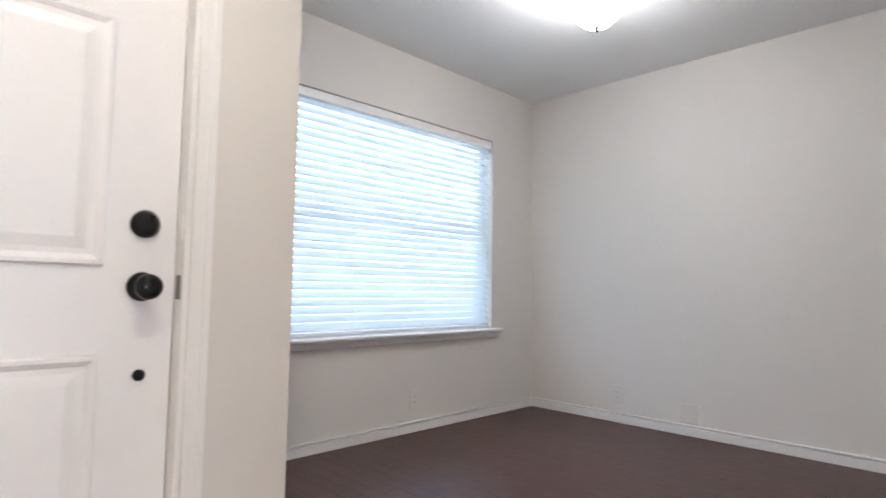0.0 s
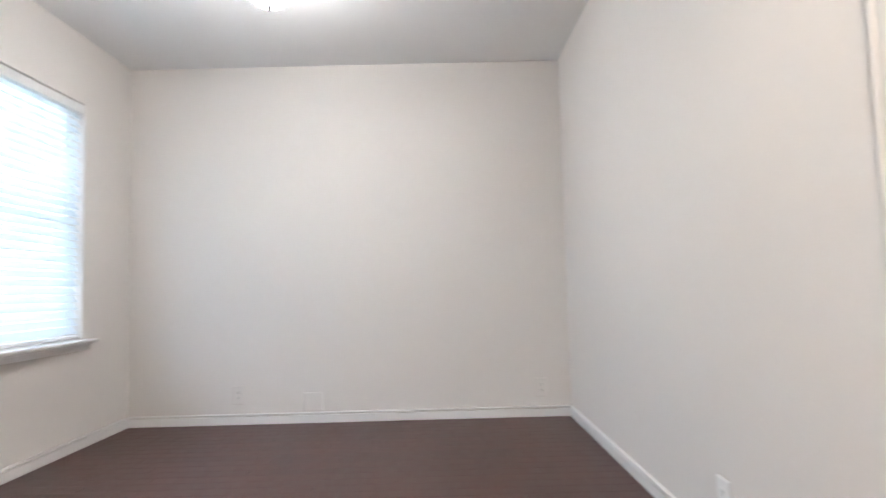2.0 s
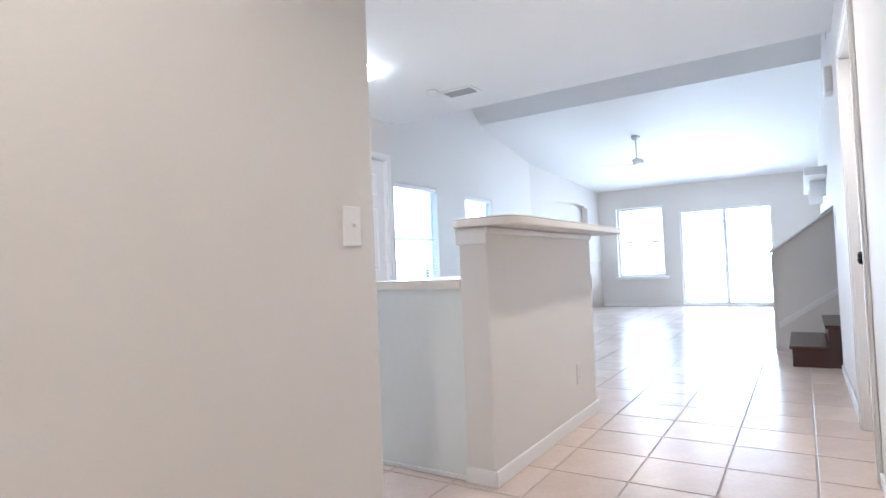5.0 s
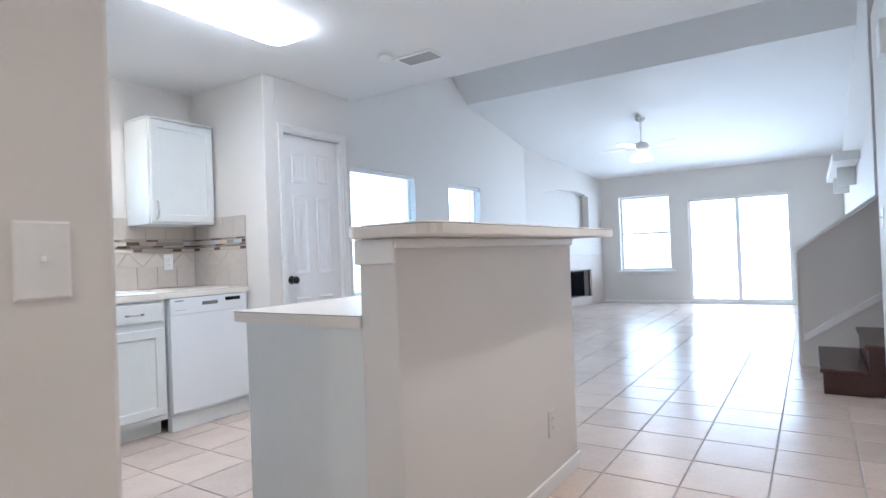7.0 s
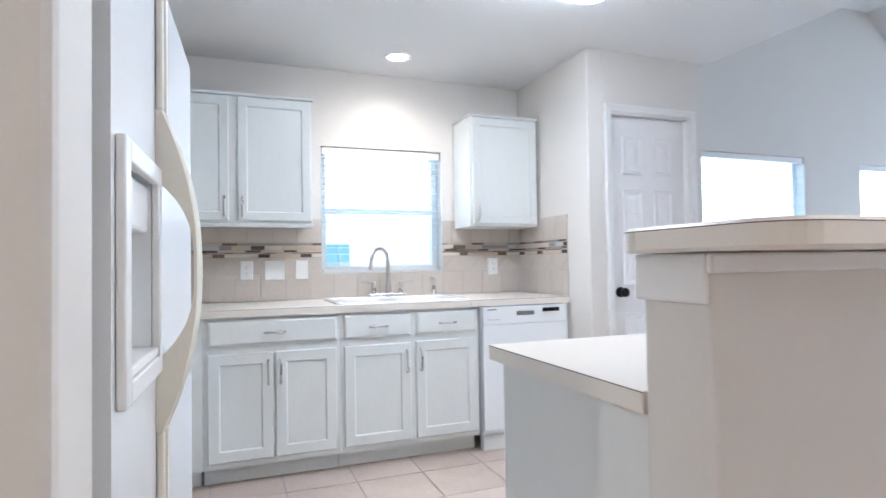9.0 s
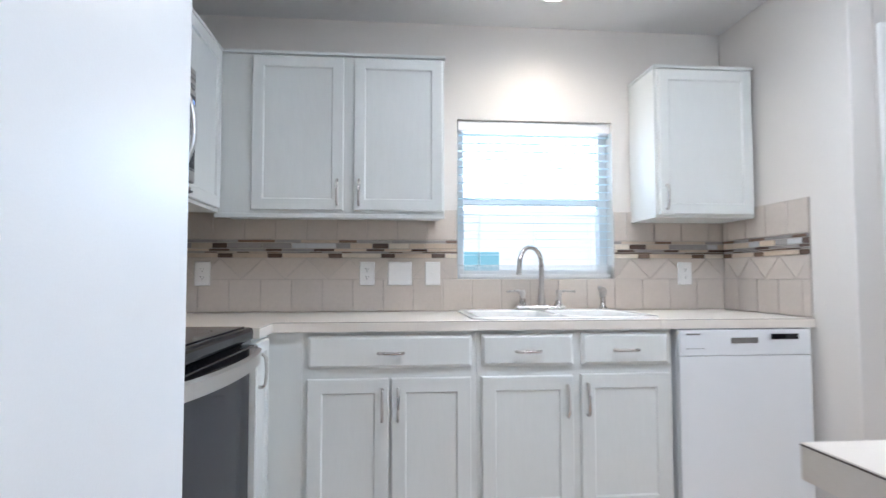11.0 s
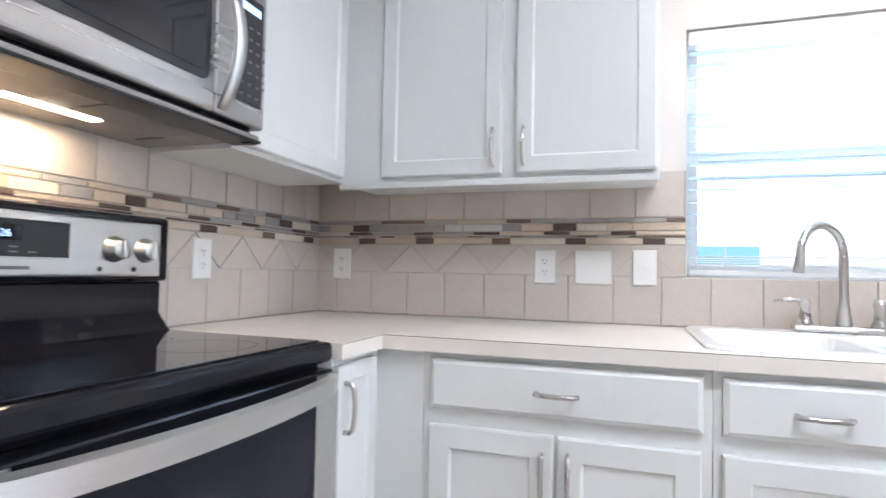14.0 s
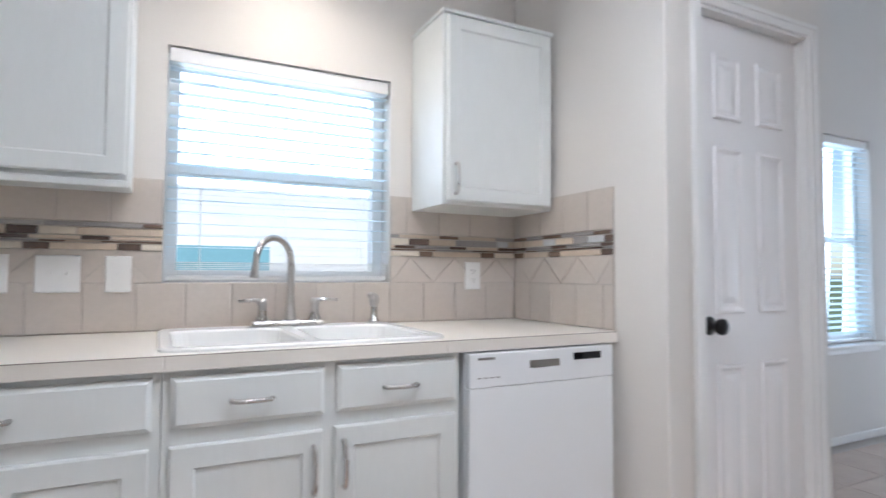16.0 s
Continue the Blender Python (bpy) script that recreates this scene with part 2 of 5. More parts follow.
def rings_face(rects, bm=None):
    """Nested rectangles (u0, u1, w0, w1, v): the first is the back, the last is filled."""
    own = bmesh.new()
    rows = [[own.verts.new(p) for p in ((u0, v, w0), (u1, v, w0), (u1, v, w1), (u0, v, w1))] for u0, u1, w0, w1, v in rects]
    own.faces.new(rows[0][::-1])
    for a, b in zip(rows, rows[1:]):
        for k in range(4):
            own.faces.new((a[k], a[(k + 1) % 4], b[(k + 1) % 4], b[k]))
    own.faces.new(rows[-1])
    bmesh.ops.recalc_face_normals(own, faces=own.faces)
    return joined(own, bm)


def cabinet_door(u0, u1, w0, w1, t=0.02, stile=0.055, sunk=0.008):
    """A framed cabinet door whose front looks along -v, its back at v = 0."""
    e = 0.004
    return rings_face([(u0, u1, w0, w1, 0), (u0, u1, w0, w1, -t + e), (u0 + e, u1 - e, w0 + e, w1 - e, -t),
                       (u0 + stile, u1 - stile, w0 + stile, w1 - stile, -t),
                       (u0 + stile + 0.006, u1 - stile - 0.006, w0 + stile + 0.006, w1 - stile - 0.006, -t + sunk),
                       (u0 + stile + 0.012, u1 - stile - 0.012, w0 + stile + 0.012, w1 - stile - 0.012, -t + sunk)])


def slab_front(u0, u1, w0, w1, t=0.02):
    return rings_face([(u0, u1, w0, w1, 0), (u0, u1, w0, w1, -t + 0.008), (u0 + 0.012, u1 - 0.012, w0 + 0.012, w1 - 0.012, -t)])


def pull(a, b, out):
    """A bowed bar handle from a to b that stands off along out."""
    a, b, out = Vector(a), Vector(b), Vector(out)
    pts = [a, a + out * 0.6] + [a.lerp(b, k) + out * (0.85 + 0.25 * math.sin(math.pi * k)) for k in (0.08, 0.25, 0.5, 0.75, 0.92)] + [b + out * 0.6, b]
    return tube(pts, 0.0064, 8)


def wall_with_holes(a0, a1, z0, z1, holes, v0, v1, axis):
    """A wall along x (axis 'x') or y, v0 to v1 thick, with holes (a0, a1, z0, z1) cut through."""
    bm = bmesh.new()
    cuts = sorted({a0, a1, *[h[0] for h in holes], *[h[1] for h in holes]})
    for p, q in zip(cuts, cuts[1:]):
        spans = [(z0, z1)]
        for h in holes:
            if h[0] <= p and q <= h[1]:
                spans = [s for a, b in spans for s in ((a, min(b, h[2])), (max(a, h[3]), b)) if s[1] - s[0] > 1e-4]
        for a, b in spans:
            if axis == "x":
                box(p, q, v0, v1, a, b, bm=bm)
            else:
                box(v0, v1, p, q, a, b, bm=bm)
    bmesh.ops.remove_doubles(bm, verts=bm.verts, dist=1e-5)
    return bm


# ---- large structure ----
KH, SH = 2.44, 2.40                      # ceilings: kitchen and hall, study
KW = (1.41, 2.256, 1.082, 1.928)          # kitchen window
W1 = (4.675, 5.93, 0.66, 2.082)
W2 = (6.716, 7.587, 0.66, 2.055)
EW = (-1.93, -0.975, 0.62, 2.06)
SL = (-3.86, -2.236, 0.04, 1.92)
SW = (-2.62, -0.72, 0.62, 1.995)         # study window
FOLD, EAST = (7.30, 3.255), (11.43, 2.46)
FALL = (FOLD[1] - EAST[1]) / (EAST[0] - FOLD[0])   # slope of the living room ceiling

structure("wall_north", wall_with_holes(-0.33, 9.24, 0, 3.9, [KW, W1, W2], 0, 0.16, "x"), PAINT, "pale greige painted wall with three windows", "wall")
structure("wall_east", wall_with_holes(-4.6, -0.50, 0, 3.3, [EW, SL], 11.43, 11.58, "y"), PAINT, "pale greige painted wall with window and sliding door", "wall")
structure("wall_study_north", box(-3.40, -0.33, -0.228, -0.10, 0, 2.6), PAINT, "plain greige painted wall with outlets", "wall")
structure("wall_study_west", wall_with_holes(-3.19, -0.228, 0, 2.6, [SW], -3.40, -3.25, "y"), PAINT, "greige painted wall with a wide window", "wall")
structure("wall_study_south", box(-3.25, -1.92, -3.19, -3.105, 0, 2.6), PAINT, "greige painted wall beside the front door", "wall")
structure("wall_front", wall_with_holes(-4.67, -3.19, 0, 2.6, [(-4.315, -3.375, -0.01, 2.05)], -2.06, -1.92, "y"), PAINT, "greige painted wall round the front door", "wall")
bm = box(-0.33, 0.0, -2.99, 0.0, 0, 2.6)
structure("wall_study_east", bm, PAINT, "greige painted wall between study and kitchen", "wall")
bm = box(-0.362, 0.697, -3.147, -2.99, 0, 2.6, 0.012)
box(-0.362, -0.331, -2.99, -2.972, 0, 2.6, 0.006, bm)
structure("wall_hall", bm, PAINT, "warm greige wall end with rounded corners", "wall")
structure("wall_hall_south", wall_with_holes(-1.92, 5.0, 0, 2.6, [(2.30, 3.10, -0.01, 2.04)], -4.67, -4.53, "x"), PAINT, "white painted hallway wall with a closet door", "wall")
structure("wall_living_south", box(6.12, 11.58, -4.75, -4.60, 0, 4.0), PAINT, "pale painted living room wall", "wall")
structure("wall_stairwell", box(4.2, 7.6, -8.2, -8.05, 0, 5.0), PAINT, "plain wall at the back of the stairwell", "wall")
structure("wall_stair_side", box(4.88, 5.0, -8.05, -4.67, 0, 5.0), PAINT, "plain wall beside the stair", "wall")
structure("wall_stair_east", box(6.12, 6.24, -8.05, -4.75, 0, 5.0), PAINT, "plain wall on the far side of the stair", "wall")
bm = box(2.881, 2.99, -0.885, 0.0, 0, 2.44, 0.006)
structure("wall_pantry_west", bm, PAINT, "cream painted side wall of the pantry", "wall")
structure("wall_pantry_front", wall_with_holes(2.99, 3.77, 0, 2.44, [(3.045, 3.665, -0.01, 2.06)], -0.885, -0.775, "x"), PAINT, "cream painted wall round the pantry door", "wall")
structure("wall_pantry_east", box(3.68, 3.77, -0.775, 0.0, 0, 2.44), PAINT, "cream painted wall of the pantry", "wall")

# corner wall with the fireplace, its niche and firebox open to the room
DA, DB = Vector((9.20, 0.0, 0)), Vector((11.43, -0.61, 0))
dl = (DB - DA).length
du = (DB - DA).normalized()
DM = Matrix(((du.x, -du.y, 0, DA.x), (du.y, du.x, 0, DA.y), (0, 0, 1, 0), (0, 0, 0, 1)))  # u along the wall, v behind it
NI, FB = (0.42, 1.88, 1.38, 2.20), (0.95, 1.85, 0.16, 0.68)
bm = wall_with_holes(0, dl, 0, 3.3, [(NI[0], NI[1], NI[2], NI[3]), FB], 0, 0.14, "x")
structure("wall_fireplace", moved(bm, DM), PAINT, "angled corner wall with an arched niche over the fireplace", "wall")
bm = box(NI[0] - 0.03, NI[1] + 0.03, 0.14, 0.17, NI[2] - 0.05, NI[3] + 0.05)
steps = 14
for k in range(steps):                    # the arch: its head is stepped finely
    u = NI[0] + (NI[1] - NI[0]) * (k + 0.5) / steps
    x = (k + 0.5) / steps * 2 - 1
    drop = 0.17 * (1 - math.sqrt(max(0, 1 - (abs(x) ** 2.4) * 0.98)))
    w = (NI[1] - NI[0]) / steps
    if drop > 0.004:
        box(u - w / 2, u + w / 2, 0.002, 0.138, NI[3] - drop, NI[3] - 0.001, bm=bm)
structure("trim_niche", moved(bm, DM), PAINT, "painted back and arched head of the niche", "niche")

# ceilings
structure("ceiling_study", box(-3.40, -0.331, -3.10, -0.10, SH, SH + 0.1), CEIL, "flat white textured ceiling", "ceiling")
bm = box(-2.06, 3.84, -4.67, -3.10, KH, KH + 0.12)
box(-0.398, 3.84, -3.10, 0.0, KH, KH + 0.12, bm=bm)
structure("ceiling_hall", bm, CEIL, "flat white textured ceiling", "ceiling")


def slab(profile, y0, y1, thick=0.1):
    own = bmesh.new()
    low = [[own.verts.new((x, y, z)) for x, z in profile] for y in (y0, y1)]
    top = [[own.verts.new((x, y, z + thick)) for x, z in profile] for y in (y0, y1)]
    for k in range(len(profile) - 1):
        own.faces.new((low[0][k], low[0][k + 1], low[1][k + 1], low[1][k]))
        own.faces.new((top[0][k], top[1][k], top[1][k + 1], top[0][k + 1]))
        own.faces.new((low[0][k], top[0][k], top[0][k + 1], low[0][k + 1]))
        own.faces.new((low[1][k], low[1][k + 1], top[1][k + 1], top[1][k]))
    for k in (0, -1):
        own.faces.new((low[0][k], low[1][k], top[1][k], top[0][k]))
    bmesh.ops.recalc_face_normals(own, faces=own.faces)
    return own


structure("ceiling_living", slab([FOLD, (11.6, EAST[1] - 0.17 * FALL)], -8.2, 0.16), CEIL, "sloping white ceiling that falls to the patio wall", "ceiling")
structure("ceiling_beam", slab([(6.88, 3.60), (FOLD[0] - 0.001, FOLD[1])], -8.2, 0.16), CEIL, "steep painted face above the living room ceiling", "ceiling")
structure("ceiling_upper", box(3.70, 6.88, -8.2, 0.16, 3.60, 3.70), CEIL, "high flat ceiling over the dining area", "ceiling")
structure("wall_upper_west", box(3.74, 3.839, -8.2, 0.0, KH + 0.125, 3.60), PAINT, "upper wall above the kitchen ceiling edge", "wall")

# floors
structure("floor", box(-2.06, 11.6, -8.2, 0.16, -0.12, -0.004), GROUT, "grey grout bed under the floor tiles", "floor")
structure("floor_study", box(-3.40, -0.331, -3.10, -0.10, -0.0035, -0.002), DARK, "subfloor under dark floorboards", "floor")

# ---- outside ----
structure("ground", box(-400, 400, -400, 400, -0.45, -0.30), GRASS, "lawn that reaches the horizon", "ground")
house = thing("house", (3.0, 6.5, -0.3), "neighbouring house with pale siding and a teal window", "house")
bm = bmesh.new()
for k in range(24):
    z = -0.3 + k * 0.14
    box(-6, 11, 6.4 - 0.012, 6.6, z, z + 0.137, bm=bm)
part("wall", bm, SIDING, house)
part("roof", slab([(-6.5, 3.06), (11.5, 3.06)], 5.9, 8.0, 0.15), ROOFM, house, "dark shingle roof edge")
wn1 = part("window", box(1.35, 2.85, 6.30, 6.37, 0.70, 1.50), PANEB, house, "matte window pane with a painted teal reflection")
part("frame", box(1.29, 2.91, 6.372, 6.385, 0.64, 1.56), TRIM, wn1)


# ---- windows ----
def window_unit(name, m, w, z0, z1, label, meeting=True, slats=0, pitch=0.045, tilt=20, deep=0.09, stack=0, sill=False, sliding=False, slat_mat=None):
    """Window in an opening w wide; local x along the wall, y outward from the room's face."""
    ob = tagged(new(name), label, "window", "", "structure")
    ob.matrix_world = m
    f = 0.045

    def sub(n, bm, mat, parent=ob, label2="", smooth=False):
        me = bpy.data.meshes.new(n)
        bm.to_mesh(me)
        bm.free()
        me.materials.append(mat)
        if smooth:
            me.polygons.foreach_set("use_smooth", [True] * len(me.polygons))
        o = new(n, me)
        o.parent = parent
        if label2:
            tagged(o, label2)
        return o

    bm = box(0, f, deep, deep + 0.06, z0, z1, 0.004)
    box(w - f, w, deep, deep + 0.06, z0, z1, 0.004, bm)
    box(f, w - f, deep, deep + 0.06, z0, z0 + f, 0.004, bm)
    box(f, w - f, deep, deep + 0.06, z1 - f, z1, 0.004, bm)
    sub("window_frame", bm, PLASTIC)
    zm = (z0 + z1) / 2
    if sliding:
        sub("meeting_stile", box(w / 2 - 0.035, w / 2 + 0.035, deep + 0.004, deep + 0.055, z0 + f, z1 - f, 0.004), PLASTIC)
        panes = ((f, w / 2 - 0.035, z0 + f, z1 - f), (w / 2 + 0.035, w - f, z0 + f, z1 - f))
    elif meeting:
        sub("meeting_rail", box(f, w - f, deep + 0.004, deep + 0.055, zm - 0.02, zm + 0.02, 0.004), PLASTIC)
        panes = ((f, w - f, z0 + f, zm - 0.02), (f, w - f, zm + 0.02, z1 - f))
    else:
        panes = ((f, w - f, z0 + f, z1 - f),)
    for a, b, c, d in panes:
        p = sub("pane", box(a, b, deep + 0.028, deep + 0.032, c, d), PANE)
        p.visible_shadow = False
    if sill:
        sub("window_sill", box(-0.06, w + 0.06, -0.07, deep, z0 - 0.022, z0 - 0.002, 0.006), TRIM)
        bm = box(-0.03, w + 0.03, -0.025, -0.001, z0 - 0.064, z0 - 0.023, 0.006)
        box(-0.03, w + 0.03, -0.034, -0.001, z0 - 0.036, z0 - 0.024, 0.004, bm)
        sub("sill_apron", bm, TRIM)
    if slats:
        b = tagged(new("window_blind"), "white slatted blind let down over the window", "blind")
        b.matrix_world = m @ Matrix.Translation((w / 2, 0.035, z0))
        bm = box(-w / 2 + 0.006, w / 2 - 0.006, -0.025, 0.025, z1 - z0 - 0.055, z1 - z0 - 0.004, 0.003)
        sub("headrail", bm, PLASTIC, b)
        bm = box(-w / 2 + 0.01, w / 2 - 0.01, -0.02, 0.02, 0.006, 0.024, 0.003)
        sub("bottom_rail", bm, PLASTIC, b)
        for k in range(stack):
            sub("gathered_slat", box(-w / 2 + 0.01, w / 2 - 0.01, -0.0235, 0.0235, 0.028 + k * 0.007, 0.0305 + k * 0.007), PLASTIC, b)
        sb = box(-w / 2 + 0.01, w / 2 - 0.01, -0.0235, 0.0235, -0.0012, 0.0012)
        first = None
        top = z1 - z0 - 0.075
        for k in range(slats):
            z = top - k * pitch
            if z < 0.04 + stack * 0.007:
                break
            if first is None:
                first = sub("slat", sb, slat_mat or SLAT, b)
                o = first
            else:
                o = new("slat", first.data)
                o.parent = b
            o.matrix_local = Matrix.Translation((0, 0, z)) @ Matrix.Rotation(radians(tilt), 4, "X")
        for u in [-w / 2 + 0.12 + k * (w - 0.24) / max(1, round(w / 0.55)) for k in range(round(w / 0.55) + 1)]:
            for v in (0.026, -0.026):
                sub("ladder_cord", tube([(u, v, 0.02), (u, v, z1 - z0 - 0.05)], 0.0012, 5), PLASTIC, b)
    return ob


window_unit("window_1", Matrix.Translation((KW[0], 0, 0)), KW[1] - KW[0], KW[2], KW[3], "white sash kitchen window above the sink", slats=40, pitch=0.043, tilt=2, stack=7, slat_mat=THIN_SLAT)
window_unit("window_2", Matrix.Translation((W1[0], 0, 0)), W1[1] - W1[0], W1[2], W1[3], "white sash window with open blind", slats=40, pitch=0.04, tilt=12, sill=True, slat_mat=THIN_SLAT)
window_unit("window_3", Matrix.Translation((W2[0], 0, 0)), W2[1] - W2[0], W2[2], W2[3], "narrow white sash window with open blind", slats=40, pitch=0.04, tilt=12, sill=True, slat_mat=THIN_SLAT)
EM = Matrix(((0, 1, 0, 11.43), (-1, 0, 0, 0), (0, 0, 1, 0), (0, 0, 0, 1)))
window_unit("window_4", EM @ Matrix.Translation((-EW[1], 0, 0)), EW[1] - EW[0], EW[2], EW[3], "white sash window beside the patio door", sill=True)
window_unit("door_patio", EM @ Matrix.Translation((-SL[1], 0, 0)), SL[1] - SL[0], SL[2], SL[3], "white framed sliding glass patio door", sliding=True, deep=0.05)
WM = Matrix(((0, -1, 0, -3.25), (1, 0, 0, 0), (0, 0, 1, 0), (0, 0, 0, 1)))
window_unit("window_5", WM @ Matrix.Translation((SW[0], 0, 0)), SW[1] - SW[0], SW[2], SW[3], "wide study window behind a white blind", slats=40, pitch=0.0445, tilt=57, sill=True)


# ---- trim ----
def baseboard(name, x0, x1, y0, y1, h=0.052):
    """A board with a small rounded cap along a straight stretch of wall."""
    bm = box(x0, x1, y0, y1, 0, h, 0.003)
    return structure(name, bm, TRIM, "white painted baseboard", "baseboard")


baseboard("baseboard_study_north", -3.236, -0.344, -0.242, -0.229)
baseboard("baseboard_study_west", -3.249, -3.236, -3.104, -0.229)
baseboard("baseboard_study_east", -0.344, -0.331, -2.971, -0.243)
baseboard("baseboard_north", 3.78, 9.2, -0.014, -0.001)
baseboard("baseboard_east", 11.416, 11.429, -2.226, -0.63)
baseboard("baseboard_hall", -0.374, 0.695, -3.161, -3.148)
baseboard("baseboard_hall_end", 0.698, 0.711, -3.161, -2.99)
for x0, x1 in ((-1.9, 2.23), (3.17, 4.9)):
    baseboard("baseboard_hall_south", x0, x1, -4.529, -4.516)
for name, a in (("trim_study_north", (-3.236, -0.344, -0.246, -0.229)), ("trim_study_west", (-3.249, -3.232, -3.104, -0.246)), ("trim_study_east", (-0.348, -0.331, -2.971, -0.246))):
    structure(name, box(a[0], a[1], a[2], a[3], 0.0585, 0.070, 0.004), TRIM, "thin rounded cap of the baseboard", "baseboard")


# ---- doors ----
def panel_door(name, m, w, h, panels, label, knob_u, knob_z, dead=False, back=0.04, cased=True, peep=False):
    """Door leaf in the plane y = 0, front along -y, hinges at one side, with moulded panels (u0, u1, z0, z1)."""
    ob = tagged(new(name), label, "door", "", "structure")
    ob.matrix_world = m

    def sub(n, bm, mat, label2="", smooth=False, parent=ob):
        me = bpy.data.meshes.new(n)
        bm.to_mesh(me)
        bm.free()
        me.materials.append(mat)
        if smooth:
            me.polygons.foreach_set("use_smooth", [True] * len(me.polygons))
        o = new(n, me)
        o.parent = parent
        if label2:
            tagged(o, label2)
        return o

    sub("leaf", box(0.0, w, 0, back, 0.006, h, 0.001), DOORP)
    for u0, u1, z0, z1 in panels:
        e = 0.012
        bm = rings_face([(u0, u1, z0, z1, -0.0005), (u0 + 0.004, u1 - 0.004, z0 + 0.004, z1 - 0.004, -0.009), (u0 + e, u1 - e, z0 + e, z1 - e, -0.009),
                         (u0 + 2 * e, u1 - 2 * e, z0 + 2 * e, z1 - 2 * e, -0.0015), (u0 + 3 * e, u1 - 3 * e, z0 + 3 * e, z1 - 3 * e, -0.0015),
                         (u0 + 5 * e, u1 - 5 * e, z0 + 5 * e, z1 - 5 * e, -0.007)])
        sub("panel", bm, DOORP)
    k = sub("door_handle", lathe([(0.031, 0), (0.033, 0.006), (0.014, 0.012), (0.012, 0.03), (0.022, 0.036), (0.029, 0.05), (0.027, 0.062), (0.015, 0.068)], (knob_u, 0, knob_z), "Y"), BRONZE, "round black door knob", True)
    hinge = w - 0.001 if knob_u < w / 2 else 0.001
    for z in (0.24, h * 0.53, h - 0.22):
        sub("hinge", tube([(hinge, -0.008, z - 0.045), (hinge, -0.008, z + 0.045)], 0.006, 8), TRIM)
    if dead:
        sub("deadbolt", lathe([(0.031, 0), (0.032, 0.01), (0.026, 0.016), (0.024, 0.02), (0.008, 0.021)], (knob_u, 0, knob_z + 0.142), "Y"), BRONZE, "round black deadbolt", True)
        sub("floor_bolt", lathe([(0.013, 0), (0.013, 0.006), (0.007, 0.008), (0.006, 0.014)], (knob_u + 0.003, 0, knob_z - 0.198), "Y"), BRONZE, "small dark metal stud", True)
        sub("edge_plate", box(w - 0.0025, w - 0.001, 0.004, 0.032, knob_z - 0.03, knob_z + 0.03), NICKEL)
        sub("strike_plate", box(w + 0.001, w + 0.0028, -0.033, -0.007, knob_z - 0.028, knob_z + 0.028, 0.0005), GREYM, "grey metal strike plate")
        sub("strike_plate", box(w + 0.001, w + 0.0028, -0.033, -0.007, knob_z + 0.11, knob_z + 0.17, 0.0005), PLASTIC, "painted strike plate")
    return ob


def casing(name, m, w, h, label, wide=0.058, depth=0.11):
    bm = bmesh.new()
    for a, b, c, d in ((-wide, -0.012, 0, h + wide), (w + 0.012, w + wide, 0, h + wide), (-0.012, w + 0.012, h + 0.012, h + wide)):
        box(a, b, -0.016, -0.001, c, d, 0.004, bm)
    for a, b in ((-wide, -wide + 0.018), (w + wide - 0.018, w + wide)):
        box(a, b, -0.022, -0.0165, 0, h + wide - 0.02, 0.002, bm)
    box(-wide, w + wide, -0.022, -0.0165, h + wide - 0.018, h + wide, 0.002, bm)
    for a, b in ((-0.0118, -0.001), (w + 0.001, w + 0.0118)):
        box(a, b, -0.004, depth, 0, h, 0.001, bm)
    box(-0.0118, w + 0.0118, -0.004, depth, h + 0.001, h + 0.0118, 0.001, bm)
    for a, b in ((-0.001, 0.03), (w - 0.03, w + 0.001)):
        box(a, b, 0.0865, 0.105, 0, h, 0.001, bm)
    return structure(name, moved(bm, m), TRIM, label, "door frame")


six = lambda w: [(a, b, c, d) for a, b in ((0.10, w / 2 - 0.045), (w / 2 + 0.045, w - 0.10)) for c, d in ((0.20, 0.80), (0.98, 1.58), (1.68, 1.92))]
PD = Matrix.Translation((3.057, -0.885, 0))
casing("trim_pantry_door", PD, 0.596, 2.048, "white painted door casing")
panel_door("door_pantry", PD @ Matrix.Translation((0, 0.035, 0)), 0.596, 2.046, six(0.596), "white six-panel pantry door, closed", 0.062, 0.94)
FD = Matrix(((0, -1, 0, -1.92), (1, 0, 0, -4.303), (0, 0, 1, 0), (0, 0, 0, 1)))
casing("trim_front_door", FD, 0.916, 2.038, "white painted casing of the front door", depth=0.13)
panel_door("door_front", FD @ Matrix.Translation((0, 0.045, 0)), 0.914, 2.036, [(a, b, c, d) for a, b in ((0.12, 0.41), (0.505, 0.765)) for c, d in ((0.22, 0.74), (0.93, 1.49), (1.60, 1.88))],
           "white panelled front door with black knob and deadbolt, closed", 0.843, 0.886, True)
CD = Matrix(((-1, 0, 0, 3.088), (0, -1, 0, -4.53), (0, 0, 1, 0), (0, 0, 0, 1)))
casing("trim_closet_door", CD, 0.776, 2.03, "white painted casing of the closet door")
panel_door("door_closet", CD @ Matrix.Translation((0, 0.035, 0)), 0.776, 2.028, six(0.776), "white six-panel closet door, closed", 0.71, 0.94)


# ---- kitchen: cabinets ----
TOE, CT, CB = 0.10, 0.914, 0.874
FACE, EDGE = 0.63, 0.660                 # depth of the base cabinets and of the worktop over them
LEFT = Matrix(((0, -1, 0, 0), (1, 0, 0, 0), (0, 0, 1, 0), (0, 0, 0, 1)))   # local x runs along +y, local -y looks to +x


def turned(ob, m):
    """Sets a finished thing a little askew or aside."""
    ob.matrix_basis = m @ Matrix.Translation(BASES[ob.name])
    return ob


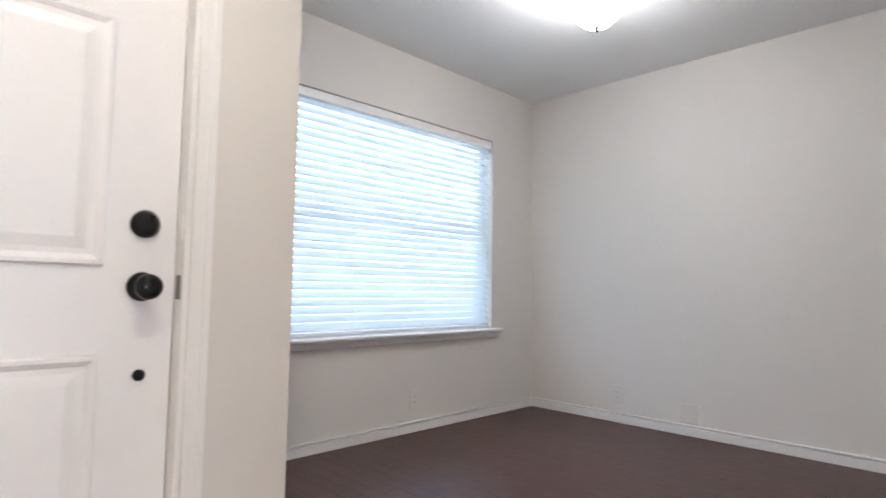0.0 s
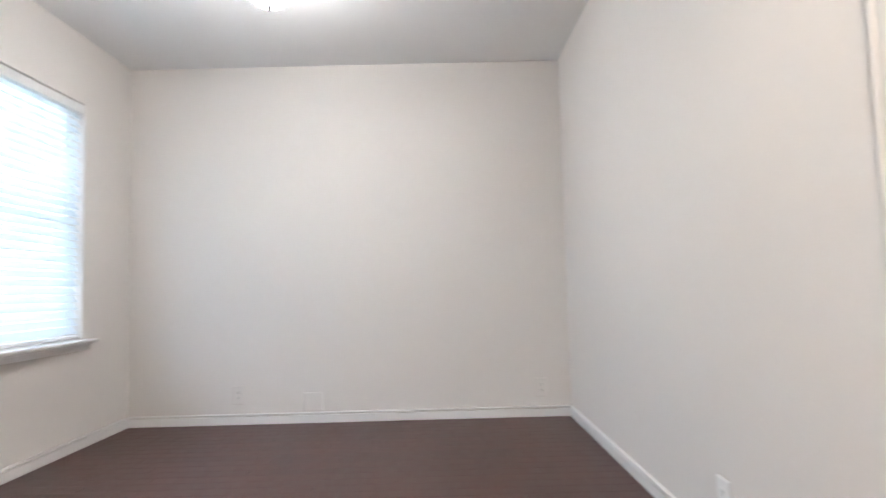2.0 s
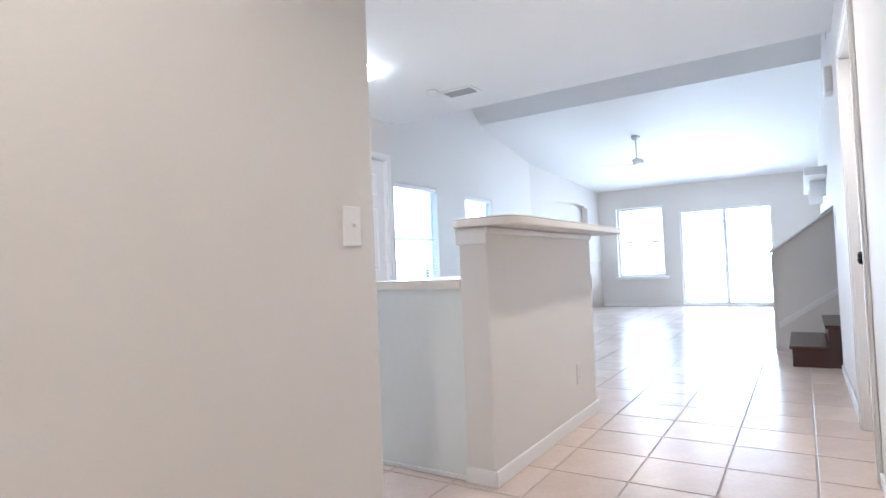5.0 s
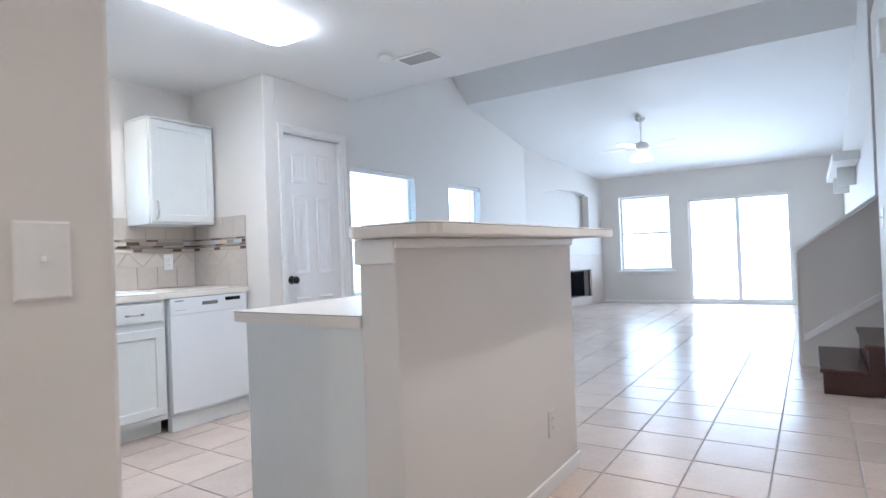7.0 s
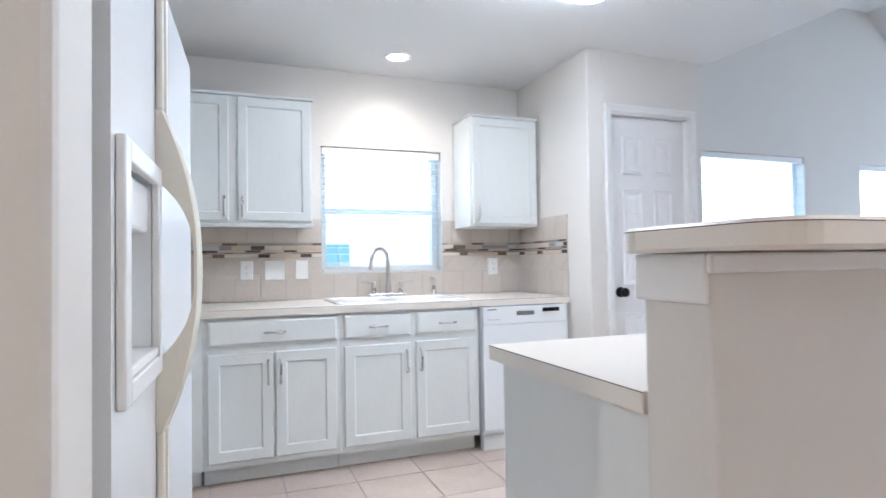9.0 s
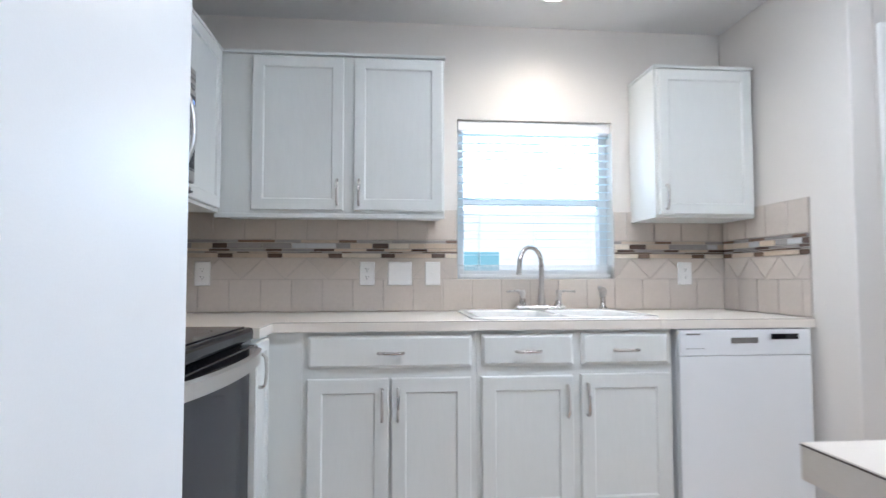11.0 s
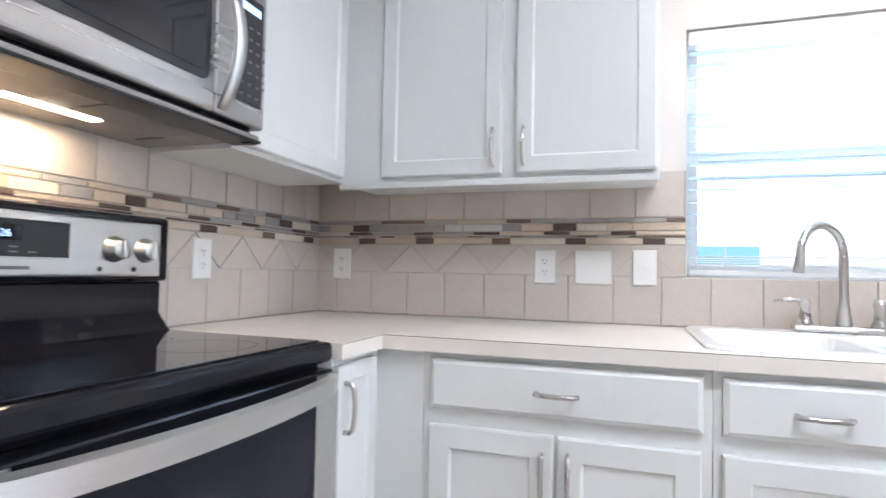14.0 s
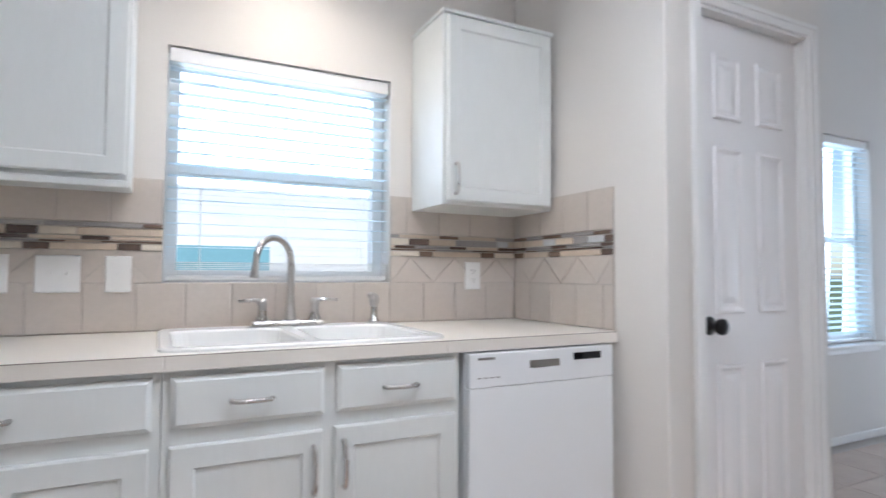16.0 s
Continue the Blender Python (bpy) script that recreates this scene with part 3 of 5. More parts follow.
ASKEW_RANGE = Matrix.Translation((0.013, -0.059, 0)) @ Matrix.Rotation(radians(-2.0), 4, "Z")
ASKEW_FRIDGE = Matrix.Translation((-0.039, -0.014, 0)) @ Matrix.Rotation(radians(-2.3), 4, "Z")


def base_cabinet(m, u0, u1, depth, doors, drawers, label, handles=(), dpulls=(), toe=True):
    """Base unit along local x with its back at y = 0 and its face at y = -depth."""
    c = m @ Vector(((u0 + u1) / 2, -depth / 2, 0))
    ob = thing("base_cabinet", c, label, "cabinet", "kitchen base cabinets")
    bm = box(u0, u1, -depth, -0.004, TOE, CB - 0.001, 0.001)
    box(u0 + 0.001, u1 - 0.001, -depth + 0.085, -0.01, 0.001, TOE, bm=bm)
    part("body", moved(bm, m), CAB, ob)
    for k, (a, b, c0, c1) in enumerate(drawers):
        d = part("drawer", moved(slab_front(a, b, c0, c1), m @ Matrix.Translation((0, -depth - 0.0005, 0))), CAB, ob)
        mid = (a + b) / 2
        zc = (c0 + c1) / 2 - 0.004
        part("handle", moved(pull((mid - 0.05, -depth - 0.018, zc), (mid + 0.05, -depth - 0.018, zc), (0, -0.028, 0)), m), NICKEL, d, "brushed nickel bar handle", True)
    for a, b, c0, c1, hu in doors:
        d = part("door", moved(cabinet_door(a, b, c0, c1), m @ Matrix.Translation((0, -depth - 0.0005, 0))), CAB, ob)
        part("handle", moved(pull((hu, -depth - 0.018, c1 - 0.165), (hu, -depth - 0.018, c1 - 0.040), (0, -0.028, 0)), m), NICKEL, d, "brushed nickel bar handle", True)
    return ob


ID = Matrix()
base_cabinet(ID, 0.712, 1.411, FACE, [(0.733, 1.055, 0.135, 0.686, 1.029), (1.066, 1.387, 0.135, 0.686, 1.092)], [(0.735, 1.391, 0.728, 0.857)], "white painted base cabinet with a wide drawer and two doors")
base_cabinet(ID, 1.412, 2.246, FACE, [(1.431, 1.813, 0.135, 0.686, 1.787), (1.846, 2.228, 0.135, 0.690, 1.872)], [(1.432, 1.816, 0.728, 0.857), (1.852, 2.228, 0.728, 0.859)], "white painted sink cabinet with two false drawers and two doors")
cf = thing("corner_cabinet", (0.35, -0.35, 0), "white painted corner cabinet between range and sink", "cabinet", "kitchen base cabinets")
part("body", box(0.006, 0.572, -0.880, -0.006, TOE, CB - 0.001), CAB, cf)
part("side_body", box(0.50, 0.711, -FACE, -0.004, TOE, CB - 0.002), CAB, cf)
part("toe_kick", box(0.02, 0.49, -0.872, -0.01, 0.001, TOE), CAB, cf)
part("toe_kick", box(0.46, 0.70, -0.545, -0.01, 0.001, TOE - 0.001), CAB, cf)
d = part("door", moved(cabinet_door(-0.876, -0.680, 0.135, 0.857, stile=0.04), LEFT @ Matrix.Translation((0, -0.5725, 0))), CAB, cf)
part("handle", pull((0.590, -0.850, 0.70), (0.590, -0.850, 0.815), (0.028, 0, 0)), NICKEL, d, "brushed nickel bar handle", True)
base_cabinet(LEFT, -1.968, -1.690, 0.515, [(-1.958, -1.712, 0.135, 0.842, -1.74)], [], "narrow white painted base cabinet between fridge and range")

dw = thing("dishwasher", (2.55, -0.35, 0), "white built-in dishwasher under the counter", "dishwasher")
DWX, DWY = 2.262, -0.640                 # its near side and the plane of its tub
part("tub", box(DWX, DWX + 0.585, DWY + 0.002, -0.02, 0.10, 0.868), APPL, dw)
part("door", box(DWX, DWX + 0.585, DWY - 0.0295, DWY, 0.125, 0.7602, 0.003), APPL, dw)
cp = part("control_panel", box(DWX, DWX + 0.585, DWY - 0.032, DWY, 0.761, 0.869, 0.004), APPL, dw)
part("latch", box(DWX + 0.225, DWX + 0.345, DWY - 0.035, DWY - 0.0325, 0.812, 0.836, 0.001), GREYM, cp, "grey recessed latch")
part("display", box(DWX + 0.405, DWX + 0.525, DWY - 0.036, DWY - 0.0325, 0.827, 0.851, 0.001), BLACKG, cp, "black control display")
part("badge", box(DWX + 0.029, DWX + 0.089, DWY - 0.0345, DWY - 0.0325, 0.848, 0.855), GREYM, cp)
for k in range(4):
    part("mark", box(DWX + 0.029 + k * 0.022, DWX + 0.042 + k * 0.022, DWY - 0.0337, DWY - 0.0325, 0.790, 0.793), GREYM, cp)
part("kick_plate", box(DWX + 0.004, DWX + 0.581, DWY, DWY + 0.05, 0.002, 0.098, 0.003), CAB, dw)
part("filler", box(DWX + 0.5865, 2.8805, -FACE, -0.02, 0.0, CB - 0.001), CAB, dw)

# worktops
wt = thing("worktop", (1.5, -0.3, CB), "cream laminate worktop with rounded front edge", "worktop")
part("top", box(0.006, 1.415, -EDGE, -0.003, CB, CT, 0.0012), LAMI, wt)
part("front_strip", box(1.4155, 2.1895, -EDGE, -0.605, CB, CT, 0.0012), LAMI, wt)
part("back_strip", box(1.4155, 2.1895, -0.09, -0.003, CB, CT), LAMI, wt)
part("top", box(2.19, 2.880, -EDGE, -0.003, CB, CT, 0.0012), LAMI, wt)
part("return", box(0.006, 0.600, -0.880, -0.55, CB, CT - 0.0004, 0.0012), LAMI, wt)
part("laminate_seam", box(0.6005, 2.879, -EDGE - 0.0004, -EDGE + 0.001, CT - 0.0030, CT - 0.0014), SEAM, wt, "thin dark seam along the edge")
part("laminate_seam", box(0.599, 0.6004, -0.879, -EDGE, CT - 0.0034, CT - 0.0018), SEAM, wt)
wl = thing("worktop", (0.29, -1.83, CB), "short cream laminate worktop beside the range", "worktop")
part("top", box(0.006, 0.552, -1.972, -1.686, CB, CT, 0.0012), LAMI, wl)
part("laminate_seam", box(0.551, 0.5524, -1.970, -1.688, CT - 0.0030, CT - 0.0014), SEAM, wl, "thin dark seam along the edge")

sk = thing("kitchen_sink", (1.80, -0.33, CT), "white enamel double bowl drop-in sink", "sink")
bm = bmesh.new()


def rounded(u0, u1, v0, v1, z, r, n=5):
    pts = []
    for cx, cy, a0 in ((u1 - r, v1 - r, 0), (u0 + r, v1 - r, 90), (u0 + r, v0 + r, 180), (u1 - r, v0 + r, 270)):
        pts += [(cx + r * math.cos(radians(a0 + 90 * k / n)), cy + r * math.sin(radians(a0 + 90 * k / n)), z) for k in range(n + 1)]
    return pts


def loft(loops, bm, cap_last=True):
    rows = [[bm.verts.new(p) for p in lp] for lp in loops]
    n = len(rows[0])
    for a, b in zip(rows, rows[1:]):
        for k in range(n):
            bm.faces.new((a[k], a[(k + 1) % n], b[(k + 1) % n], b[k]))
    if cap_last:
        bm.faces.new(rows[-1])
    return rows


o1 = loft([rounded(1.400, 2.216, -0.625, -0.045, CT - 0.004, 0.05), rounded(1.400, 2.216, -0.625, -0.045, CT + 0.006, 0.05), rounded(1.406, 2.210, -0.619, -0.051, CT + 0.011, 0.045)], bm, False)
bowls = []
for a, b in ((1.432, 1.785), (1.823, 2.176)):
    bowls.append(loft([rounded(a, b, -0.59, -0.145, CT + 0.011, 0.05), rounded(a + 0.006, b - 0.006, -0.584, -0.151, CT + 0.004, 0.05), rounded(a + 0.02, b - 0.02, -0.57, -0.165, CT - 0.14, 0.06), rounded(a + 0.06, b - 0.06, -0.53, -0.205, CT - 0.165, 0.06)], bm))
es = [e for loop in (o1[-1], bowls[0][0], bowls[1][0]) for e in [bm.edges.get((loop[k], loop[(k + 1) % len(loop)])) for k in range(len(loop))]]
bmesh.ops.triangle_fill(bm, use_beauty=True, use_dissolve=False, edges=es)
bmesh.ops.recalc_face_normals(bm, faces=bm.faces)
part("basin", bm, SINKM, sk)
part("drain", lathe([(0.04, 0), (0.04, 0.004), (0.02, 0.005)], (1.61, -0.36, CT - 0.164)), NICKEL, sk)
part("drain", lathe([(0.04, 0), (0.04, 0.004), (0.02, 0.005)], (2.0, -0.36, CT - 0.164)), NICKEL, sk)

fz = CT + 0.012
fc = thing("kitchen_faucet", (1.83, -0.085, fz), "brushed nickel gooseneck faucet with two lever handles", "faucet")
part("base_plate", box(1.70, 1.955, -0.11, -0.06, fz, fz + 0.018, 0.007), NICKEL, fc)
arc = [(1.835, -0.085, fz + 0.018), (1.835, -0.085, fz + 0.09), (1.835, -0.085, fz + 0.23)]
arc += [(1.835 - 0.072 * (1 - math.cos(radians(a))), -0.085 - 0.072 * (1 - math.cos(radians(a))) * 0.9, fz + 0.23 + 0.085 * math.sin(radians(a))) for a in range(15, 181, 15)]
arc += [(1.688, -0.217, fz + 0.20), (1.685, -0.219, fz + 0.175)]
part("spout", tube(arc, [0.022, 0.013, 0.0125] + [0.0115] * 12 + [0.013, 0.015], 12), NICKEL, fc, "", True)
for u, s in ((1.735, -1), (1.925, 1)):
    part("handle_post", lathe([(0.024, 0), (0.024, 0.008), (0.017, 0.02), (0.013, 0.055), (0.018, 0.068), (0.012, 0.085)], (u, -0.085, fz + 0.014)), NICKEL, fc, "", True)
    part("lever", tube([(u, -0.085, fz + 0.088), (u + s * 0.03, -0.088, fz + 0.094), (u + s * 0.085, -0.095, fz + 0.090)], [0.008, 0.007, 0.0055], 8), NICKEL, fc, "", True)
sp = thing("side_sprayer", (2.16, -0.085, fz), "brushed nickel side sprayer beside the faucet", "sprayer")
part("body", lathe([(0.022, 0), (0.022, 0.01), (0.014, 0.016), (0.013, 0.06), (0.019, 0.085), (0.019, 0.105), (0.008, 0.115)], (2.16, -0.085, fz - 0.002)), NICKEL, sp, "", True)
part("spray_head", tube([(2.16, -0.085, fz + 0.10), (2.135, -0.11, fz + 0.108)], [0.015, 0.012], 8), NICKEL, sp, "", True)


def wall_cabinet(m, u0, u1, z0, z1, depth, doors, label, rail=True):
    c = m @ Vector(((u0 + u1) / 2, -depth / 2, z0))
    ob = thing("wall_cabinet", c, label, "cabinet", "kitchen wall cabinets")
    part("body", moved(box(u0, u1, -depth, -0.004, z0, z1, 0.001), m), CAB, ob)
    part("crown", moved(box(u0 - 0.006, u1 + 0.006, -depth - 0.016, -0.004, z1 + 0.0005, z1 + 0.016, 0.004), m), CAB, ob)
    if rail:
        part("light_rail", moved(box(u0, u1, -depth - 0.012, -depth + 0.006, z0 - 0.022, z0 - 0.0005, 0.004), m), CAB, ob)
    for a, b, c0, c1, hu in doors:
        d = part("door", moved(cabinet_door(a, b, c0, c1, stile=0.05), m @ Matrix.Translation((0, -depth - 0.0005, 0))), CAB, ob)
        if hu is not None:
            part("handle", moved(pull((hu, -depth - 0.018, c0 + 0.025), (hu, -depth - 0.018, c0 + 0.14), (0, -0.028, 0)), m), NICKEL, d, "brushed nickel bar handle", True)
    return ob


wall_cabinet(ID, 0.262, 1.312, 1.386, 2.128, 0.298, [(0.424, 0.840, 1.400, 2.119, 0.814), (0.887, 1.303, 1.400, 2.119, 0.913)], "white painted two-door wall cabinet")
wall_cabinet(ID, 2.352, 2.862, 1.382, 2.124, 0.298, [(2.369, 2.852, 1.397, 2.116, 2.399)], "white painted single-door wall cabinet", rail=False)
wall_cabinet(LEFT, -0.888, -0.299, 1.386, 2.128, 0.275, [(-0.876, -0.335, 1.400, 2.119, None)], "white painted corner wall cabinet beside the microwave", rail=False)
wall_cabinet(LEFT, -1.652, -0.889, 1.835, 2.128, 0.275, [(-1.642, -1.277, 1.845, 2.119, None), (-1.265, -0.899, 1.845, 2.119, None)], "short white wall cabinet above the microwave", rail=False)
wall_cabinet(LEFT, -1.968, -1.653, 1.386, 2.128, 0.275, [(-1.958, -1.664, 1.400, 2.119, None)], "narrow white wall cabinet beside the fridge", rail=False)

# ---- range ----
RY0, RY1 = -1.598, -0.815
rg = turned(thing("electric_range", (0.30, -1.24, 0), "black and stainless freestanding electric range", "range"), ASKEW_RANGE)
bm = box(0.07, 0.560, RY0, RY1, 0.03, 0.871, 0.004)
part("body", bm, BLACKE, rg)
ck = part("cooktop", box(0.075, 0.600, RY0 - 0.002, RY1 + 0.002, 0.872, 0.918, 0.013, seg=3), BLACKE, rg)
part("glass", box(0.085, 0.572, RY0 + 0.018, RY1 - 0.018, 0.9185, 0.9215, 0.001), BLACKG, ck, "black ceramic glass hob")
for cx, cy, r in ((0.22, -1.39, 0.09), (0.42, -1.40, 0.075), (0.22, -1.02, 0.075), (0.42, -1.02, 0.10)):
    own = bmesh.new()
    n = 36
    vi = [own.verts.new((cx + r * math.cos(2 * math.pi * k / n), cy + r * math.sin(2 * math.pi * k / n), 0.9222)) for k in range(n)]
    vo = [own.verts.new((cx + (r + 0.0025) * math.cos(2 * math.pi * k / n), cy + (r + 0.0025) * math.sin(2 * math.pi * k / n), 0.9222)) for k in range(n)]
    for k in range(n):
        own.faces.new((vi[k], vo[k], vo[(k + 1) % n], vi[(k + 1) % n]))
    part("burner_ring", own, OVENG, ck)
part("riser", box(0.066, 0.083, RY0 + 0.006, RY1 - 0.012, 0.92, 1.045, 0.006), BLACKE, rg)
lip = bmesh.new()
loft([[(x, y, z) for x, z in ((0.084, 0.9195), (0.128, 0.9195), (0.112, 0.934), (0.096, 0.953), (0.084, 0.968))] for y in (RY0 + 0.012, RY1 - 0.018)], lip)
lip.faces.new([v for v in lip.verts if v.co.y < RY0 + 0.02][::-1])
bmesh.ops.recalc_face_normals(lip, faces=lip.faces)
part("riser_lip", lip, BLACKE, rg, "glossy black sloping lip behind the hob")
bg = part("backguard", box(0.066, 0.098, RY0, RY1 - 0.004, 1.046, 1.208, 0.010, seg=3), BLACKE, rg)
part("fascia", box(0.0985, 0.104, RY0 + 0.03, RY1 - 0.036, 1.058, 1.190, 0.004), STEEL, bg, "brushed steel control fascia")
part("clock_panel", box(0.1045, 0.107, -1.34, -1.095, 1.098, 1.172, 0.002), BLACKP, bg, "dark clock panel with buttons")
part("clock", box(0.1072, 0.108, -1.27, -1.195, 1.130, 1.162), BLACKG, bg)
part("clock_digits", lettering("4:26", 0.021, Matrix(((0, 0, 1, 0.1084), (1, 0, 0, -1.2325), (0, 1, 0, 1.137), (0, 0, 0, 1)))), LED, bg, "glowing blue clock digits")
for a, b, c, e in ((-1.3445, -1.3405, 1.094, 1.176), (-1.0945, -1.0905, 1.094, 1.176), (-1.3405, -1.0945, 1.1725, 1.176), (-1.3405, -1.0945, 1.094, 1.0975)):
    part("panel_rim", box(0.1045, 0.1085, a, b, c, e, 0.001), STEEL, bg, "bright steel rim of the clock panel")
part("badge", box(0.1045, 0.1055, -1.245, -1.175, 1.072, 1.079), GREYM, bg)
for k in range(9):
    part("button", box(0.1072, 0.1077, -1.325 + (k % 5) * 0.036, -1.308 + (k % 5) * 0.036, 1.106 + (k // 5) * 0.010, 1.109 + (k // 5) * 0.010), GREYM, bg)
for y in (-1.53, -1.45, -0.985, -0.90):
    kb = part("knob", lathe([(0.030, 0), (0.031, 0.004), (0.025, 0.008), (0.0235, 0.028), (0.020, 0.031)], (0.1045, y, 1.122), "X"), STEEL, bg, "ridged steel control knob", True)
    part("grip", box(0.135, 0.146, y - 0.006, y + 0.006, 1.100, 1.144, 0.003), STEEL, kb)
for y in (-1.02, -0.93):
    part("indicator", lathe([(0.006, 0), (0.006, 0.002)], (0.1045, y, 1.075), "X", 10), BLACKP, bg)
od = part("oven_door", box(0.561, 0.605, RY0 + 0.010, RY1 - 0.004, 0.235, 0.858, 0.006), BLACKE, rg)
for a, b, c, e in ((RY0 + 0.012, RY0 + 0.082, 0.24, 0.852), (RY1 - 0.076, RY1 - 0.006, 0.24, 0.852), (RY0 + 0.082, RY1 - 0.076, 0.24, 0.33)):
    part("steel_trim", box(0.6055, 0.609, a, b, c, e, 0.001), STEEL, od, "brushed steel edge of the door")
part("oven_window", box(0.6055, 0.608, RY0 + 0.084, RY1 - 0.078, 0.332, 0.80, 0.001), OVENG, od, "dark glass oven window")
hp = [(0.615 + 0.055 * math.sin(math.pi * k / 16) ** 0.6, RY0 + 0.02 + (RY1 - RY0 - 0.04) * k / 16, 0.832) for k in range(17)]
bm = bmesh.new()
rows = []
for x, y, z in hp:
    rows.append([bm.verts.new(p) for p in ((x - 0.006, y, z - 0.024), (x + 0.008, y, z - 0.020), (x + 0.010, y, z + 0.018), (x - 0.004, y, z + 0.024))])
for a, b in zip(rows, rows[1:]):
    for k in range(4):
        bm.faces.new((a[k], a[(k + 1) % 4], b[(k + 1) % 4], b[k]))
bm.faces.new(rows[0][::-1])
bm.faces.new(rows[-1])
bmesh.ops.recalc_face_normals(bm, faces=bm.faces)
part("door_handle", bm, STEEL, od, "bowed brushed steel handle")
for y in (RY0 + 0.03, RY1 - 0.03):
    part("handle_bracket", box(0.6055, 0.627, y - 0.012, y + 0.012, 0.815, 0.85, 0.003), STEEL, od)
part("drawer", box(0.561, 0.603, RY0 + 0.010, RY1 - 0.004, 0.06, 0.228, 0.006), STEEL, rg, "brushed steel storage drawer")

# ---- microwave over the range ----
MY0, MY1, MZ0, MZ1, MX = -1.650, -0.891, 1.409, 1.825, 0.332
mw = thing("microwave", (0.2, -1.27, MZ0), "stainless over-the-range microwave with its lamp on", "microwave")
part("body", box(0.004, MX, MY0, MY1, MZ0, MZ1, 0.003), BLACKP, mw)
md = part("door", box(MX + 0.001, MX + 0.042, MY0 + 0.002, MY0 + 0.584, MZ0 + 0.012, MZ1 - 0.075, 0.010, seg=3), STEELD, mw, "brushed steel door")
def window_plate(x0, x1, y0, y1, z0, z1, r):
    """A flat plate with rounded corners that looks along +x."""
    own = bmesh.new()
    loft([[(x, u, w) for u, w, _ in rounded(y0, y1, z0, z1, 0, r, 6)] for x in (x0, x1)], own)
    own.faces.new([v for v in own.verts if abs(v.co.x - x0) < 1e-6][::-1])
    bmesh.ops.recalc_face_normals(own, faces=own.faces)
    return own


part("window_surround", window_plate(MX + 0.0405, MX + 0.0445, MY0 + 0.060, MY0 + 0.562, MZ0 + 0.072, MZ1 - 0.090, 0.022), BLACKP, md)
part("door_glass", window_plate(MX + 0.0446, MX + 0.0465, MY0 + 0.078, MY0 + 0.545, MZ0 + 0.090, MZ1 - 0.106, 0.014), BLACKG, md, "dark reflecting glass")
part("vent_grille", box(MX + 0.001, MX + 0.040, MY0 + 0.002, MY1 - 0.002, MZ1 - 0.073, MZ1 - 0.001, 0.006), STEELD, mw, "brushed steel vent cover")
cpn = part("control_panel", box(MX + 0.001, MX + 0.041, MY0 + 0.586, MY1 - 0.002, MZ0 + 0.012, MZ1 - 0.075, 0.006), STEELD, mw)
part("keypad", box(MX + 0.0415, MX + 0.0435, MY1 - 0.110, MY1 - 0.018, MZ0 + 0.06, MZ1 - 0.10, 0.001), BLACKP, cpn, "black keypad")
for r in range(7):
    for c in range(3):
        part("key", box(MX + 0.0436, MX + 0.0441, MY1 - 0.099 + c * 0.028, MY1 - 0.087 + c * 0.028, MZ0 + 0.078 + r * 0.027, MZ0 + 0.083 + r * 0.027), GREYM, cpn)
part("clock", box(MX + 0.0436, MX + 0.0442, MY1 - 0.097, MY1 - 0.03, MZ1 - 0.136, MZ1 - 0.118), LED, cpn)
hs = [(MX + 0.042 + 0.047 * math.sin(math.pi * k / 12) ** 0.8, MY0 + 0.604, MZ0 + 0.022 + (MZ1 - MZ0 - 0.115) * k / 12) for k in range(13)]
bm = bmesh.new()
rows = []
for k, (x, y, z) in enumerate(hs):
    w = 0.013 + 0.004 * math.sin(math.pi * k / 12)
    rows.append([bm.verts.new(p) for p in ((x - 0.005, y - w, z), (x + 0.006, y - w * 0.8, z), (x + 0.006, y + w * 0.8, z), (x - 0.005, y + w, z))])
for a, b in zip(rows, rows[1:]):
    for k in range(4):
        bm.faces.new((a[k], a[(k + 1) % 4], b[(k + 1) % 4], b[k]))
bm.faces.new(rows[0][::-1])
bm.faces.new(rows[-1])
bmesh.ops.recalc_face_normals(bm, faces=bm.faces)
part("door_handle", bm, STEEL, md, "bowed brushed steel handle", True)
part("underside", box(0.006, MX + 0.03, MY0 + 0.004, MY1 - 0.004, MZ0 - 0.012, MZ0 - 0.0005, 0.003), UNDER, mw, "grey enamel underside panel")
part("front_lip", box(MX - 0.045, MX + 0.036, MY0 + 0.002, MY1 - 0.002, MZ0 - 0.020, MZ0 - 0.0125, 0.003), BLACKP, mw, "black lip below the door")
for y in (MY0 + 0.055, MY0 + 0.175, MY0 + 0.66):
    part("slot", box(0.07, 0.155, y, y + 0.006, MZ0 - 0.0132, MZ0 - 0.0122), DARK, mw)
for a, b in ((MY0 + 0.10, MY0 + 0.34), (MY0 + 0.41, MY0 + 0.65)):
    part("grease_filter", box(0.165, 0.30, a, b, MZ0 - 0.0155, MZ0 - 0.0125, 0.001), GREYM, mw, "grey mesh grease filter")
part("lamp_lens", box(0.120, 0.153, MY0 + 0.30, MY0 + 0.50, MZ0 - 0.016, MZ0 - 0.0125, 0.001), MWL, mw, "lit lamp lens")
part("lamp_lens", box(0.085, 0.14, MY0 + 0.06, MY0 + 0.17, MZ0 - 0.016, MZ0 - 0.0125, 0.001), GREYM, mw, "unlit lamp lens")
part("latch", box(MX + 0.002, MX + 0.03, MY1 - 0.037, MY1 - 0.009, MZ0 - 0.024, MZ0 - 0.0125, 0.003), BLACKP, mw)

